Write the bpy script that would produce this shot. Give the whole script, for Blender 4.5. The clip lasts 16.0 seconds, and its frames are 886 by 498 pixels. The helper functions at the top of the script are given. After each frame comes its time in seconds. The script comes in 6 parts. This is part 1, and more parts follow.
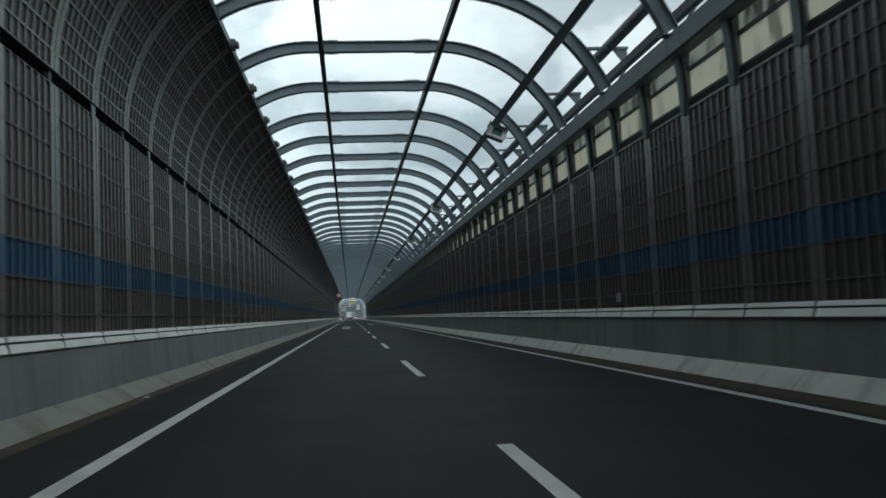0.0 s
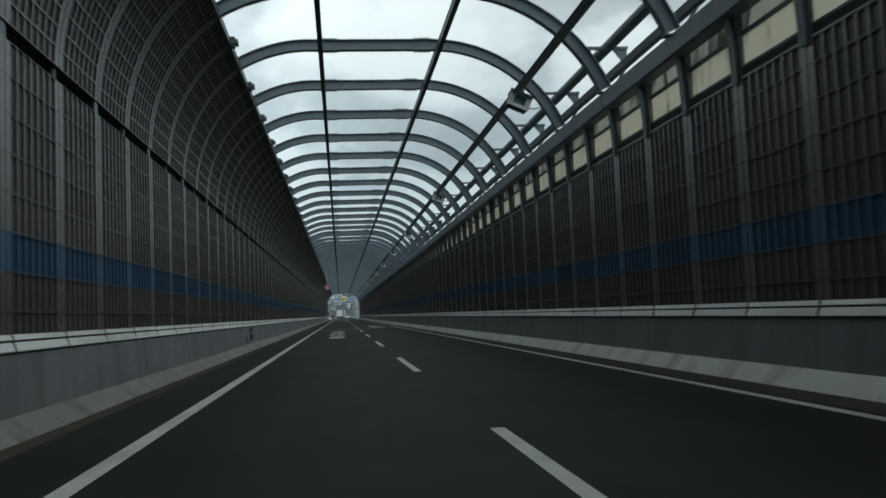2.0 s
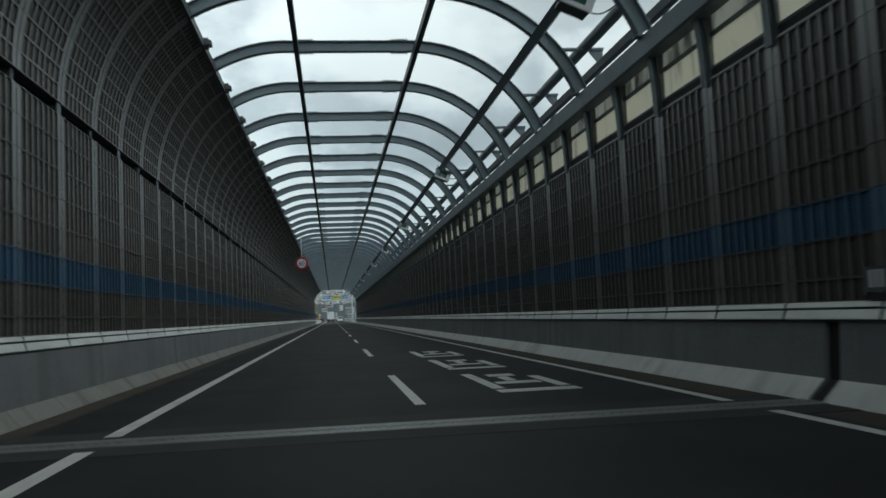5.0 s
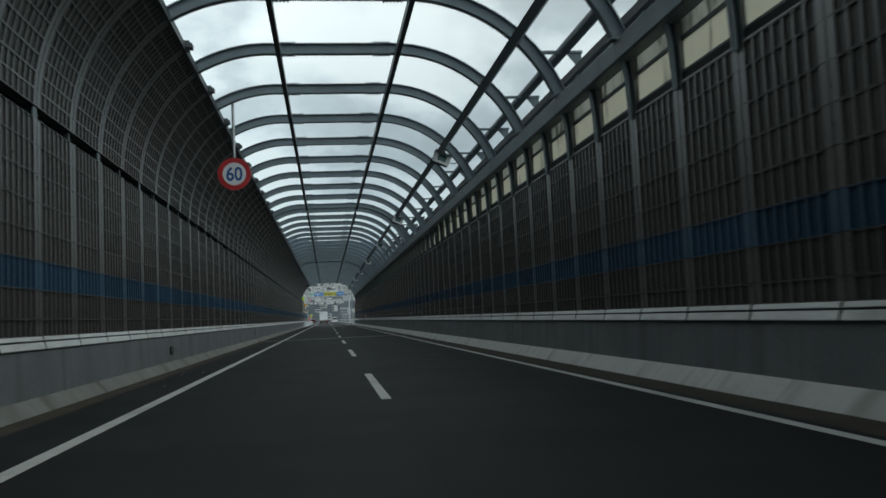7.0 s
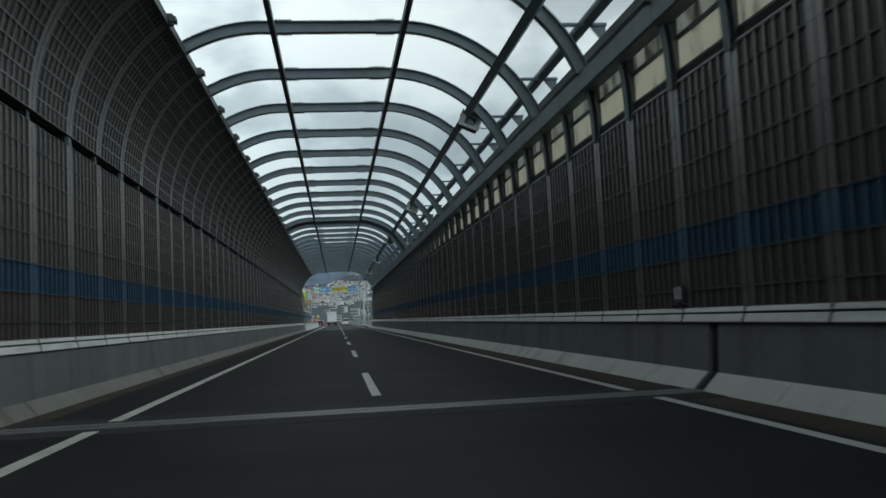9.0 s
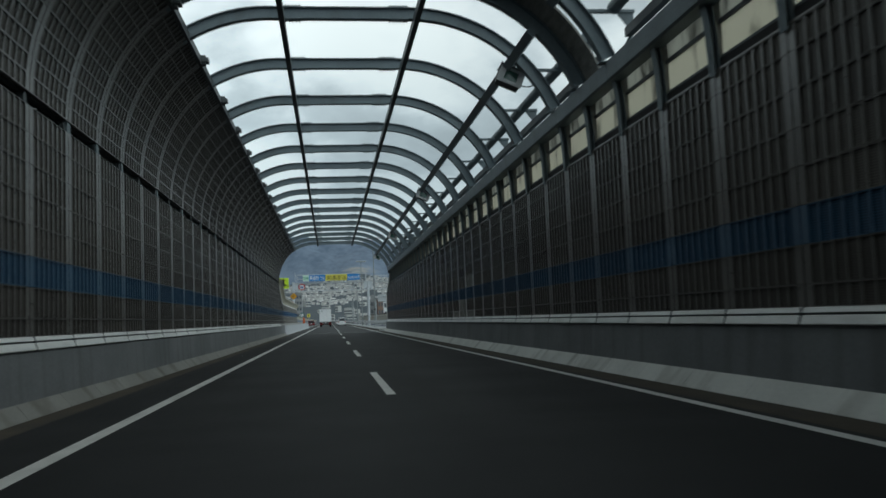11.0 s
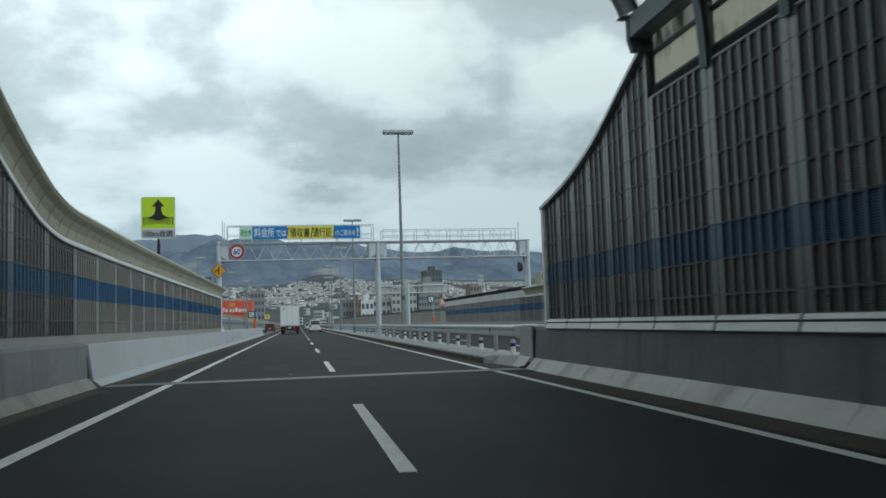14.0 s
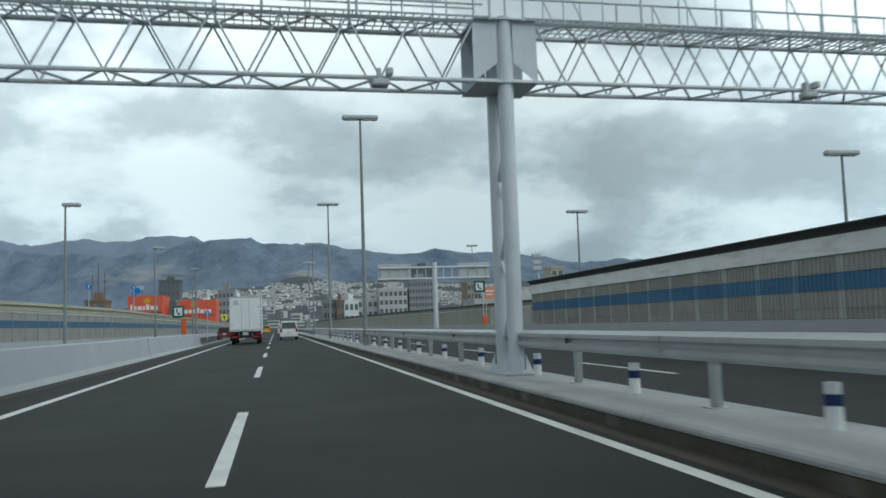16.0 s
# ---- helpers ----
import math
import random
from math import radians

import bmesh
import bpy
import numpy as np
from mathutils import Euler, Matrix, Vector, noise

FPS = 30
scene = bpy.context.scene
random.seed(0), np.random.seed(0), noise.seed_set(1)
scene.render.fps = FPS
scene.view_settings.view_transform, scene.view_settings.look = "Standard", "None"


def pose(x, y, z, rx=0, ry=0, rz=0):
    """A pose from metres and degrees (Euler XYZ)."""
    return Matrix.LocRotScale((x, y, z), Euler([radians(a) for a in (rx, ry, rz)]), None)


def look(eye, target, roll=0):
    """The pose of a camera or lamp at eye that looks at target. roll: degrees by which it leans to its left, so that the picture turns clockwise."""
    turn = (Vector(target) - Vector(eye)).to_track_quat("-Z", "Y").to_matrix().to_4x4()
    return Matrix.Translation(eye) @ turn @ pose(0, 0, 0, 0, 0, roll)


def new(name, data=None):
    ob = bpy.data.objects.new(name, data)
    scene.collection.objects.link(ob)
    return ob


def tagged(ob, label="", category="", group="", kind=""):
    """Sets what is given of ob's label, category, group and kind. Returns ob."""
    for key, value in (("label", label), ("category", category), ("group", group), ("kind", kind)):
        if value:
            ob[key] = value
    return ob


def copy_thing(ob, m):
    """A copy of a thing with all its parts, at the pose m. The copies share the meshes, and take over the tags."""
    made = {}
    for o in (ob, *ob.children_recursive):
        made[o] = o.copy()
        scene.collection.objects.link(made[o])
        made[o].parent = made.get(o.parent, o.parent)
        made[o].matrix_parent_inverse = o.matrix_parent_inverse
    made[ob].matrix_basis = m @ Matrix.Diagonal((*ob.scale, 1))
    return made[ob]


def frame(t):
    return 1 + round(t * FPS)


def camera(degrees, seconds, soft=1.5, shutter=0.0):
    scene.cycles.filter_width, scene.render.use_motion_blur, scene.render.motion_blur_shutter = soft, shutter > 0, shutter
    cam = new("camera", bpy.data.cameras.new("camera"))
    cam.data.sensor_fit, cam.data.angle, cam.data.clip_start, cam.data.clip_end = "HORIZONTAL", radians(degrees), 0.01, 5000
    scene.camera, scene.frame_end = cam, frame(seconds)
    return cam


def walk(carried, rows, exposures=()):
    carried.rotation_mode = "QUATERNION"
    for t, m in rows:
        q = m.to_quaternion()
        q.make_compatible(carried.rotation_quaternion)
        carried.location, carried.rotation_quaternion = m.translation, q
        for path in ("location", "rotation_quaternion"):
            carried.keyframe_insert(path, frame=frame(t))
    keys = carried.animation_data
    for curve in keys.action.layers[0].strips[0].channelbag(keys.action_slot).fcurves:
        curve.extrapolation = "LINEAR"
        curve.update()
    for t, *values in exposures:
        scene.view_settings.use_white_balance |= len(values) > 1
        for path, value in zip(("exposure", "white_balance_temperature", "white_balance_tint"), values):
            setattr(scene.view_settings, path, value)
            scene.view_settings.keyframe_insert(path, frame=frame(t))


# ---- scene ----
cam = camera(54.0, 16.0, soft=1.6, shutter=0.12)
PATH = [
    (0, (-1.329, -1.145, 1.198), (-0.239, 8.768, 1.931), -2.52),
    (0.5, (-1.344, 9.843, 1.198), (-0.236, 19.757, 1.906), -2.39),
    (1, (-1.472, 20.885, 1.198), (-0.314, 30.791, 1.924), -2.42),
    (1.5, (-1.488, 31.857, 1.198), (-0.343, 41.765, 1.929), -2.45),
    (2, (-1.536, 42.861, 1.198), (-0.339, 52.763, 1.916), -2.40),
    (2.5, (-1.548, 53.825, 1.198), (-0.311, 63.723, 1.908), -2.35),
    (3, (-1.517, 64.793, 1.198), (-0.255, 74.687, 1.909), -2.34),
    (3.5, (-1.437, 75.807, 1.198), (-0.169, 85.700, 1.921), -2.39),
    (4, (-1.302, 86.910, 1.198), (-0.049, 96.803, 1.945), -2.54),
    (6.5, (-0.931, 141.837, 1.198), (0.420, 151.718, 1.932), -2.49),
    (7, (-0.821, 152.827, 1.198), (0.528, 162.707, 1.946), -2.63),
    (7.5, (-0.738, 163.864, 1.198), (0.587, 173.748, 1.946), -2.63),
    (8, (-0.691, 174.882, 1.198), (0.629, 184.767, 1.945), -2.73),
    (8.5, (-0.634, 185.831, 1.198), (0.654, 195.720, 1.950), -2.81),
    (9, (-0.574, 196.840, 1.198), (0.666, 206.733, 1.966), -2.74),
    (9.5, (-0.643, 208.188, 1.198), (0.578, 218.085, 1.946), -2.48),
    (12, (-1.010, 263.977, 1.198), (0.402, 273.845, 1.991), -2.30),
    (12.5, (-0.988, 275.147, 1.198), (0.481, 285.007, 1.994), -2.31),
    (13, (-1.012, 286.250, 1.198), (0.503, 296.102, 2.000), -2.11),
    (13.5, (-0.983, 297.460, 1.198), (0.589, 307.301, 2.019), -1.99),
    (14, (-0.844, 308.672, 1.198), (0.819, 318.499, 2.010), -1.86),
    (14.5, (-0.591, 319.865, 1.198), (1.157, 329.674, 2.048), -1.57),
    (15, (-0.218, 331.026, 1.198), (1.605, 340.820, 2.063), -1.54),
    (15.5, (0.125, 342.427, 1.198), (2.017, 352.211, 2.036), -1.69),
    (16, (0.477, 353.662, 1.198), (2.382, 363.443, 2.037), -1.95),
]
walk(cam, [(t, look(eye, target, roll)) for t, eye, target, roll in PATH],
     exposures=[(0.0, -0.13, 5930, -1), (0.4, -0.27, 5980, -1), (1.6, -0.30, 6000, -1), (8.0, -0.33, 6000, -1), (13.0, -0.38, 5970, -1), (14.5, -0.22, 5930, -2), (16.0, -0.20, 5930, -2)])

# ---- sky and sun ----
SUN_EL, SUN_AZ = radians(48), radians(138)   # elevation; turned from +y (ahead) to the right
world = bpy.data.worlds.new("overcast_sky")
scene.world = world
world.use_nodes = True
wn, wl = world.node_tree.nodes, world.node_tree.links
wn.clear()
w_out = wn.new("ShaderNodeOutputWorld")
w_bg = wn.new("ShaderNodeBackground")
w_sky = wn.new("ShaderNodeTexSky")
w_sky.sky_type, w_sky.sun_disc = "NISHITA", False
w_sky.sun_elevation, w_sky.sun_rotation = SUN_EL, SUN_AZ
w_co = wn.new("ShaderNodeTexCoord")
w_sep = wn.new("ShaderNodeSeparateXYZ")
wl.new(w_co.outputs["Generated"], w_sep.inputs[0])


def wmath(op, a, b=None):
    n = wn.new("ShaderNodeMath")
    n.operation = op
    for k, v in enumerate((a, b)):
        if v is None:
            continue
        if isinstance(v, (int, float)):
            n.inputs[k].default_value = v
        else:
            wl.new(v, n.inputs[k])
    return n.outputs[0]


# the cloud deck lies flat overhead, so it closes up towards the horizon
w_rise = wmath("ADD", wmath("MAXIMUM", w_sep.outputs[2], 0.0), 0.40)
w_vec = wn.new("ShaderNodeCombineXYZ")
wl.new(wmath("DIVIDE", w_sep.outputs[0], w_rise), w_vec.inputs[0])
wl.new(wmath("DIVIDE", w_sep.outputs[1], w_rise), w_vec.inputs[1])


def wnoise(scale, detail, seed, rough=0.55, dist=0.4):
    n = wn.new("ShaderNodeTexNoise")
    n.noise_dimensions = "4D"
    n.inputs["W"].default_value = seed
    n.inputs["Scale"].default_value, n.inputs["Detail"].default_value = scale, detail
    n.inputs["Roughness"].default_value, n.inputs["Distortion"].default_value = rough, dist
    wl.new(w_vec.outputs[0], n.inputs["Vector"])
    return n.outputs["Fac"]


def wramp(fac, stops):
    n = wn.new("ShaderNodeValToRGB")
    while len(n.color_ramp.elements) < len(stops):
        n.color_ramp.elements.new(0.5)
    for e, (p, c) in zip(n.color_ramp.elements, stops):
        e.position, e.color = p, (*c, 1)
    wl.new(fac, n.inputs[0])
    return n.outputs["Color"]


# heaped cloud: soft cells with frayed rims, bright above and grey below
w_fray = wn.new("ShaderNodeVectorMath")
w_fray.operation = "MULTIPLY_ADD"
w_wisp = wn.new("ShaderNodeTexNoise")
w_wisp.inputs["Scale"].default_value, w_wisp.inputs["Detail"].default_value, w_wisp.inputs["Roughness"].default_value = 5.0, 7, 0.55
wl.new(w_vec.outputs[0], w_wisp.inputs["Vector"])
wl.new(w_wisp.outputs["Color"], w_fray.inputs[0])
w_fray.inputs[1].default_value = (0.34, 0.34, 0.0)
wl.new(w_vec.outputs[0], w_fray.inputs[2])
w_heap = wn.new("ShaderNodeTexVoronoi")
w_heap.feature = "SMOOTH_F1"
w_heap.inputs["Scale"].default_value, w_heap.inputs["Smoothness"].default_value = 4.0, 0.6
wl.new(w_fray.outputs[0], w_heap.inputs["Vector"])
heap = wmath("MULTIPLY", wmath("SUBTRACT", 0.45, w_heap.outputs["Distance"]), 0.26)
cloud = wramp(wmath("ADD", wnoise(2.3, 11, 5.7, 0.56, 0.0), heap),
              [(0.36, (0.62, 0.655, 0.68)), (0.44, (0.74, 0.78, 0.805)), (0.495, (0.97, 0.995, 1.01)), (0.57, (1.13, 1.14, 1.13))])
gap = wramp(wnoise(2.6, 6, 8.7), [(0.64, (0, 0, 0)), (0.74, (0.75, 0.75, 0.75))])
w_scale = wn.new("ShaderNodeVectorMath")
w_scale.operation = "SCALE"
wl.new(w_sky.outputs[0], w_scale.inputs[0])
w_scale.inputs["Scale"].default_value = 0.16
w_mix = wn.new("ShaderNodeMixRGB")
wl.new(gap, w_mix.inputs[0])
wl.new(cloud, w_mix.inputs[1])
wl.new(w_scale.outputs[0], w_mix.inputs[2])
# overhead, out of view, the cloud is darkened to dim the covered road
w_deck = wn.new("ShaderNodeMapRange")
w_deck.interpolation_type = "SMOOTHSTEP"
w_deck.inputs["From Min"].default_value, w_deck.inputs["From Max"].default_value = 0.38, 0.85
w_deck.inputs["To Min"].default_value, w_deck.inputs["To Max"].default_value = 1.0, 0.25
wl.new(w_sep.outputs[2], w_deck.inputs[0])
w_dim = wn.new("ShaderNodeVectorMath")
w_dim.operation = "SCALE"
wl.new(w_mix.outputs[0], w_dim.inputs[0])
# dimmed west, left of the road, to darken the right wall; full east
w_west = wn.new("ShaderNodeMapRange")
w_west.interpolation_type = "SMOOTHSTEP"
w_west.inputs["From Min"].default_value, w_west.inputs["From Max"].default_value = -0.95, -0.30
w_west.inputs["To Min"].default_value, w_west.inputs["To Max"].default_value = 0.85, 1.02
wl.new(w_sep.outputs[0], w_west.inputs[0])
# a grey shelf of cloud stands over the mountains
w_shelf = wn.new("ShaderNodeValToRGB")
w_shelf.color_ramp.interpolation = "EASE"
for p_, v_ in ((0.0, 0.80), (0.09, 0.76), (0.16, 0.77), (0.24, 0.86), (0.34, 0.97), (0.46, 1.10)):
    e_ = w_shelf.color_ramp.elements.new(p_)
    e_.color = (v_, v_, v_, 1)
wl.new(w_sep.outputs[2], w_shelf.inputs[0])
# brighter again towards the sun, behind
w_back = wn.new("ShaderNodeMapRange")
w_back.interpolation_type = "SMOOTHSTEP"
w_back.inputs["From Min"].default_value, w_back.inputs["From Max"].default_value = -0.9, 0.2
w_back.inputs["To Min"].default_value, w_back.inputs["To Max"].default_value = 1.15, 1.0
wl.new(w_sep.outputs[1], w_back.inputs[0])
# a darker bank stands ahead, with brighter cloud on both sides of it
w_bank = wn.new("ShaderNodeValToRGB")
w_bank.color_ramp.interpolation = "EASE"
# the ends, out of view, are set to dim and light the walls
for p_, v_ in ((0.20, 0.80), (0.34, 1.10), (0.44, 1.05), (0.53, 0.90), (0.60, 0.82), (0.67, 0.80), (0.77, 1.05), (0.86, 1.4), (0.96, 1.75)):
    e_ = w_bank.color_ramp.elements.new(p_)
    e_.color = (v_, v_, v_, 1)
w_bank.color_ramp.elements[0].color = (0.62, 0.62, 0.62, 1)
wl.new(wmath("MULTIPLY_ADD", w_sep.outputs[0], 0.5), w_bank.inputs[0])
w_bank.inputs[0].links[0].from_node.inputs[2].default_value = 0.5
wl.new(wmath("MULTIPLY", wmath("MULTIPLY", w_deck.outputs[0], wmath("MULTIPLY", w_back.outputs[0], wmath("MULTIPLY", w_west.outputs[0], w_bank.outputs["Color"]))), w_shelf.outputs["Color"]), w_dim.inputs["Scale"])
# the far cloud is bluer
w_tint = wn.new("ShaderNodeValToRGB")
w_tint.color_ramp.elements[0].color = (0.78, 0.87, 0.925, 1)
w_tint.color_ramp.elements[1].position = 0.36
w_tint.color_ramp.elements[1].color = (1.0, 1.0, 1.0, 1)
wl.new(w_sep.outputs[2], w_tint.inputs[0])
w_far = wn.new("ShaderNodeVectorMath")
w_far.operation = "MULTIPLY"
wl.new(w_dim.outputs[0], w_far.inputs[0])
wl.new(w_tint.outputs["Color"], w_far.inputs[1])
wl.new(w_far.outputs[0], w_bg.inputs[0])
w_bg.inputs[1].default_value = 1.18
wl.new(w_bg.outputs[0], w_out.inputs[0])

sun = new("sun", bpy.data.lights.new("sun", "SUN"))
sun.data.energy, sun.data.angle, sun.data.color = 0.60, radians(24), (1.0, 0.96, 0.9)
sun.matrix_world = look((0, 0, 0), (-math.sin(SUN_AZ) * math.cos(SUN_EL), -math.cos(SUN_AZ) * math.cos(SUN_EL), -math.sin(SUN_EL)))


# ---- materials ----
def mat(name, c1, c2=None, scale=1.5, rough=0.6, metal=0.0, bump=0.15, fine=14.0, stretch=(1, 1, 1), spread=0.0, streak=None, lines=None, spec=0.4, island=0.0):
    """Two colours mixed by a coarse and a fine noise in world metres. spread: change from object to object;
    streak: a third colour for runs of dirt; lines: (spacing, colour) of level louvre slots."""
    m = bpy.data.materials.new(name)
    m.use_nodes = True
    n, k = m.node_tree.nodes, m.node_tree.links
    b = n["Principled BSDF"]
    b.inputs["Metallic"].default_value = metal
    b.inputs["Specular IOR Level"].default_value = spec
    g = n.new("ShaderNodeNewGeometry")
    mp = n.new("ShaderNodeMapping")
    mp.inputs["Scale"].default_value = stretch
    k.new(g.outputs["Position"], mp.inputs[0])

    def noi(s, d=4.0):
        t = n.new("ShaderNodeTexNoise")
        t.inputs["Scale"].default_value, t.inputs["Detail"].default_value = s, d
        k.new(mp.outputs[0], t.inputs["Vector"])
        return t.outputs["Fac"]

    big, small = noi(scale), noi(scale * fine, 3.0)
    add = n.new("ShaderNodeMath")
    add.operation = "MULTIPLY_ADD"
    add.inputs[1].default_value = 0.6
    k.new(small, add.inputs[0])
    k.new(big, add.inputs[2])
    rng = n.new("ShaderNodeMapRange")
    rng.inputs["From Min"].default_value, rng.inputs["From Max"].default_value = 0.55, 1.05
    k.new(add.outputs[0], rng.inputs[0])
    mix = n.new("ShaderNodeMixRGB")
    mix.inputs[1].default_value = (*c1, 1)
    mix.inputs[2].default_value = (*(c2 or [v * 0.75 for v in c1]), 1)
    k.new(rng.outputs[0], mix.inputs[0])
    col = mix.outputs[0]
    if streak:
        sm = n.new("ShaderNodeMapping")
        sm.inputs["Scale"].default_value = streak[1]
        k.new(g.outputs["Position"], sm.inputs[0])
        st = n.new("ShaderNodeTexNoise")
        st.inputs["Scale"].default_value, st.inputs["Detail"].default_value = 1.0, 5.0
        k.new(sm.outputs[0], st.inputs["Vector"])
        sr = n.new("ShaderNodeMapRange")
        sr.inputs["From Min"].default_value, sr.inputs["From Max"].default_value = 0.52, 0.72
        sr.inputs["To Max"].default_value = streak[2]
        k.new(st.outputs["Fac"], sr.inputs[0])
        s2 = n.new("ShaderNodeMixRGB")
        s2.inputs[2].default_value = (*streak[0], 1)
        k.new(sr.outputs[0], s2.inputs[0])
        k.new(col, s2.inputs[1])
        col = s2.outputs[0]
    if lines:
        sp = n.new("ShaderNodeSeparateXYZ")
        tc = n.new("ShaderNodeTexCoord")
        k.new(tc.outputs["Object"], sp.inputs[0])
        dv = n.new("ShaderNodeMath")
        dv.operation = "DIVIDE"
        dv.inputs[1].default_value = lines[0]
        k.new(sp.outputs[2], dv.inputs[0])
        fr = n.new("ShaderNodeMath")
        fr.operation = "FRACT"
        k.new(dv.outputs[0], fr.inputs[0])
        gt = n.new("ShaderNodeMath")
        gt.operation = "GREATER_THAN"
        gt.inputs[1].default_value = 0.5
        k.new(fr.outputs[0], gt.inputs[0])
        l2 = n.new("ShaderNodeMixRGB")
        l2.inputs[2].default_value = (*lines[1], 1)
        k.new(gt.outputs[0], l2.inputs[0])
        k.new(col, l2.inputs[1])
        col = l2.outputs[0]
    if island:
        iv = n.new("ShaderNodeHueSaturation")
        ir = n.new("ShaderNodeMapRange")
        ir.inputs["To Min"].default_value, ir.inputs["To Max"].default_value = 1 - island, 1
        k.new(g.outputs["Random Per Island"], ir.inputs[0])
        k.new(ir.outputs[0], iv.inputs["Value"])
        k.new(col, iv.inputs["Color"])
        col = iv.outputs[0]
    if spread:
        oi = n.new("ShaderNodeObjectInfo")
        hs = n.new("ShaderNodeHueSaturation")
        r2 = n.new("ShaderNodeMapRange")
        r2.inputs["To Min"].default_value, r2.inputs["To Max"].default_value = 1 - spread, 1 + spread
        k.new(oi.outputs["Random"], r2.inputs[0])
        k.new(r2.outputs[0], hs.inputs["Value"])
        k.new(col, hs.inputs["Color"])
        col = hs.outputs[0]
    k.new(col, b.inputs["Base Color"])
    rr = n.new("ShaderNodeMapRange")
    rr.inputs["To Min"].default_value, rr.inputs["To Max"].default_value = max(0.05, rough - 0.1), min(1, rough + 0.1)
    k.new(small, rr.inputs[0])
    k.new(rr.outputs[0], b.inputs["Roughness"])
    if bump:
        bp = n.new("ShaderNodeBump")
        bp.inputs["Strength"].default_value, bp.inputs["Distance"].default_value = bump, 0.01
        k.new(small, bp.inputs["Height"])
        k.new(bp.outputs[0], b.inputs["Normal"])
    return m


ASPHALT = mat("asphalt", (0.0155, 0.0165, 0.0176), (0.035, 0.0362, 0.0372), 0.5, 0.75, bump=0.5, fine=90, streak=((0.016, 0.0165, 0.017), (0.75, 0.03, 1), 0.85), spec=0.24)
GUTTER = mat("gutter_dirt", (0.090, 0.073, 0.052), (0.050, 0.045, 0.037), 1.2, 0.95, bump=0.4, fine=30, streak=((0.045, 0.043, 0.04), (1.5, 0.25, 1), 0.8))
PAINT = mat("road_paint", (0.84, 0.84, 0.81), (0.66, 0.66, 0.64), 2.0, 0.6, bump=0.3, fine=40, streak=((0.38, 0.38, 0.36), (3, 0.6, 1), 0.45))
CONCRETE = mat("concrete", (0.222, 0.232, 0.241), (0.162, 0.171, 0.18), 0.8, 0.85, bump=0.35, fine=25, streak=((0.135, 0.14, 0.145), (1, 2.2, 0.16), 0.8))
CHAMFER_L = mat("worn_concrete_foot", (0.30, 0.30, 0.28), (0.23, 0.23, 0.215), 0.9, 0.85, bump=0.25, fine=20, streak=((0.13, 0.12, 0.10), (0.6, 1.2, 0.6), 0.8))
WEED = mat("weed_leaves", (0.05, 0.10, 0.03), (0.07, 0.12, 0.04), 5, 0.8, bump=0.0)
BAND = mat("dark_joint_concrete", (0.062, 0.064, 0.066), (0.045, 0.047, 0.049), 1.5, 0.85, bump=0.3, fine=30, spec=0.2)
COMB = mat("worn_joint_steel", (0.30, 0.305, 0.30), (0.20, 0.205, 0.20), 3, 0.5, metal=0.4, bump=0.1)
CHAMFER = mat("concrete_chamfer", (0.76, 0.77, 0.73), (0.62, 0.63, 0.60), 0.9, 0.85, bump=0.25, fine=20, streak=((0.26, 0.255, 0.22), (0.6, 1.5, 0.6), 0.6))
BARRIER = mat("painted_concrete", (0.43, 0.45, 0.475), (0.375, 0.39, 0.415), 0.6, 0.7, bump=0.15, fine=25, streak=((0.38, 0.39, 0.40), (1, 0.9, 0.5), 0.35))
CAP = mat("white_cover", (0.84, 0.85, 0.83), (0.72, 0.73, 0.71), 1.5, 0.4, bump=0.05, spread=0.08, streak=((0.36, 0.35, 0.31), (2, 0.6, 4), 0.5))
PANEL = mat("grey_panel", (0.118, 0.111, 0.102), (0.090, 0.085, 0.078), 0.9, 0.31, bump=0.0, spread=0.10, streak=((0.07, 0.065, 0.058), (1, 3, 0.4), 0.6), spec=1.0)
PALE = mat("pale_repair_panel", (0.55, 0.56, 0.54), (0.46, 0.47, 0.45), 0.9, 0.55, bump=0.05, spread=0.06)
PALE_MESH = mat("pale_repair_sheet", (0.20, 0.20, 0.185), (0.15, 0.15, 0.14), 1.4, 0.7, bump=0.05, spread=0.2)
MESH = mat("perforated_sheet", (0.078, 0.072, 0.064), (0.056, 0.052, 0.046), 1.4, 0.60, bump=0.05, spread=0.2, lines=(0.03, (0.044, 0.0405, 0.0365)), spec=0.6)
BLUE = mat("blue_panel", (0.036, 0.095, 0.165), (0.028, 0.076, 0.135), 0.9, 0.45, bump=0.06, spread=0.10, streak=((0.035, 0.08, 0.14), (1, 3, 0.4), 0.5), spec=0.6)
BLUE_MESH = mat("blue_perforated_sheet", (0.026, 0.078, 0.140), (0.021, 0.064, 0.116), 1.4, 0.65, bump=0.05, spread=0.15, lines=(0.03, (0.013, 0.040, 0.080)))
JOINT = mat("black_rubber", (0.010, 0.010, 0.011), (0.02, 0.02, 0.02), 3, 0.8)
# outer wall set: streaked panels, painted paler for the light on their faces
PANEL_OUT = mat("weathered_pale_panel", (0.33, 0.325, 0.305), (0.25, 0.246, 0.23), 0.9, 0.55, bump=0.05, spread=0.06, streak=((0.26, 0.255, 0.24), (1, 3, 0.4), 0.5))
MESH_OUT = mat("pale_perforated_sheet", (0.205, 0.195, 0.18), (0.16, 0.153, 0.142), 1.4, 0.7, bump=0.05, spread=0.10)
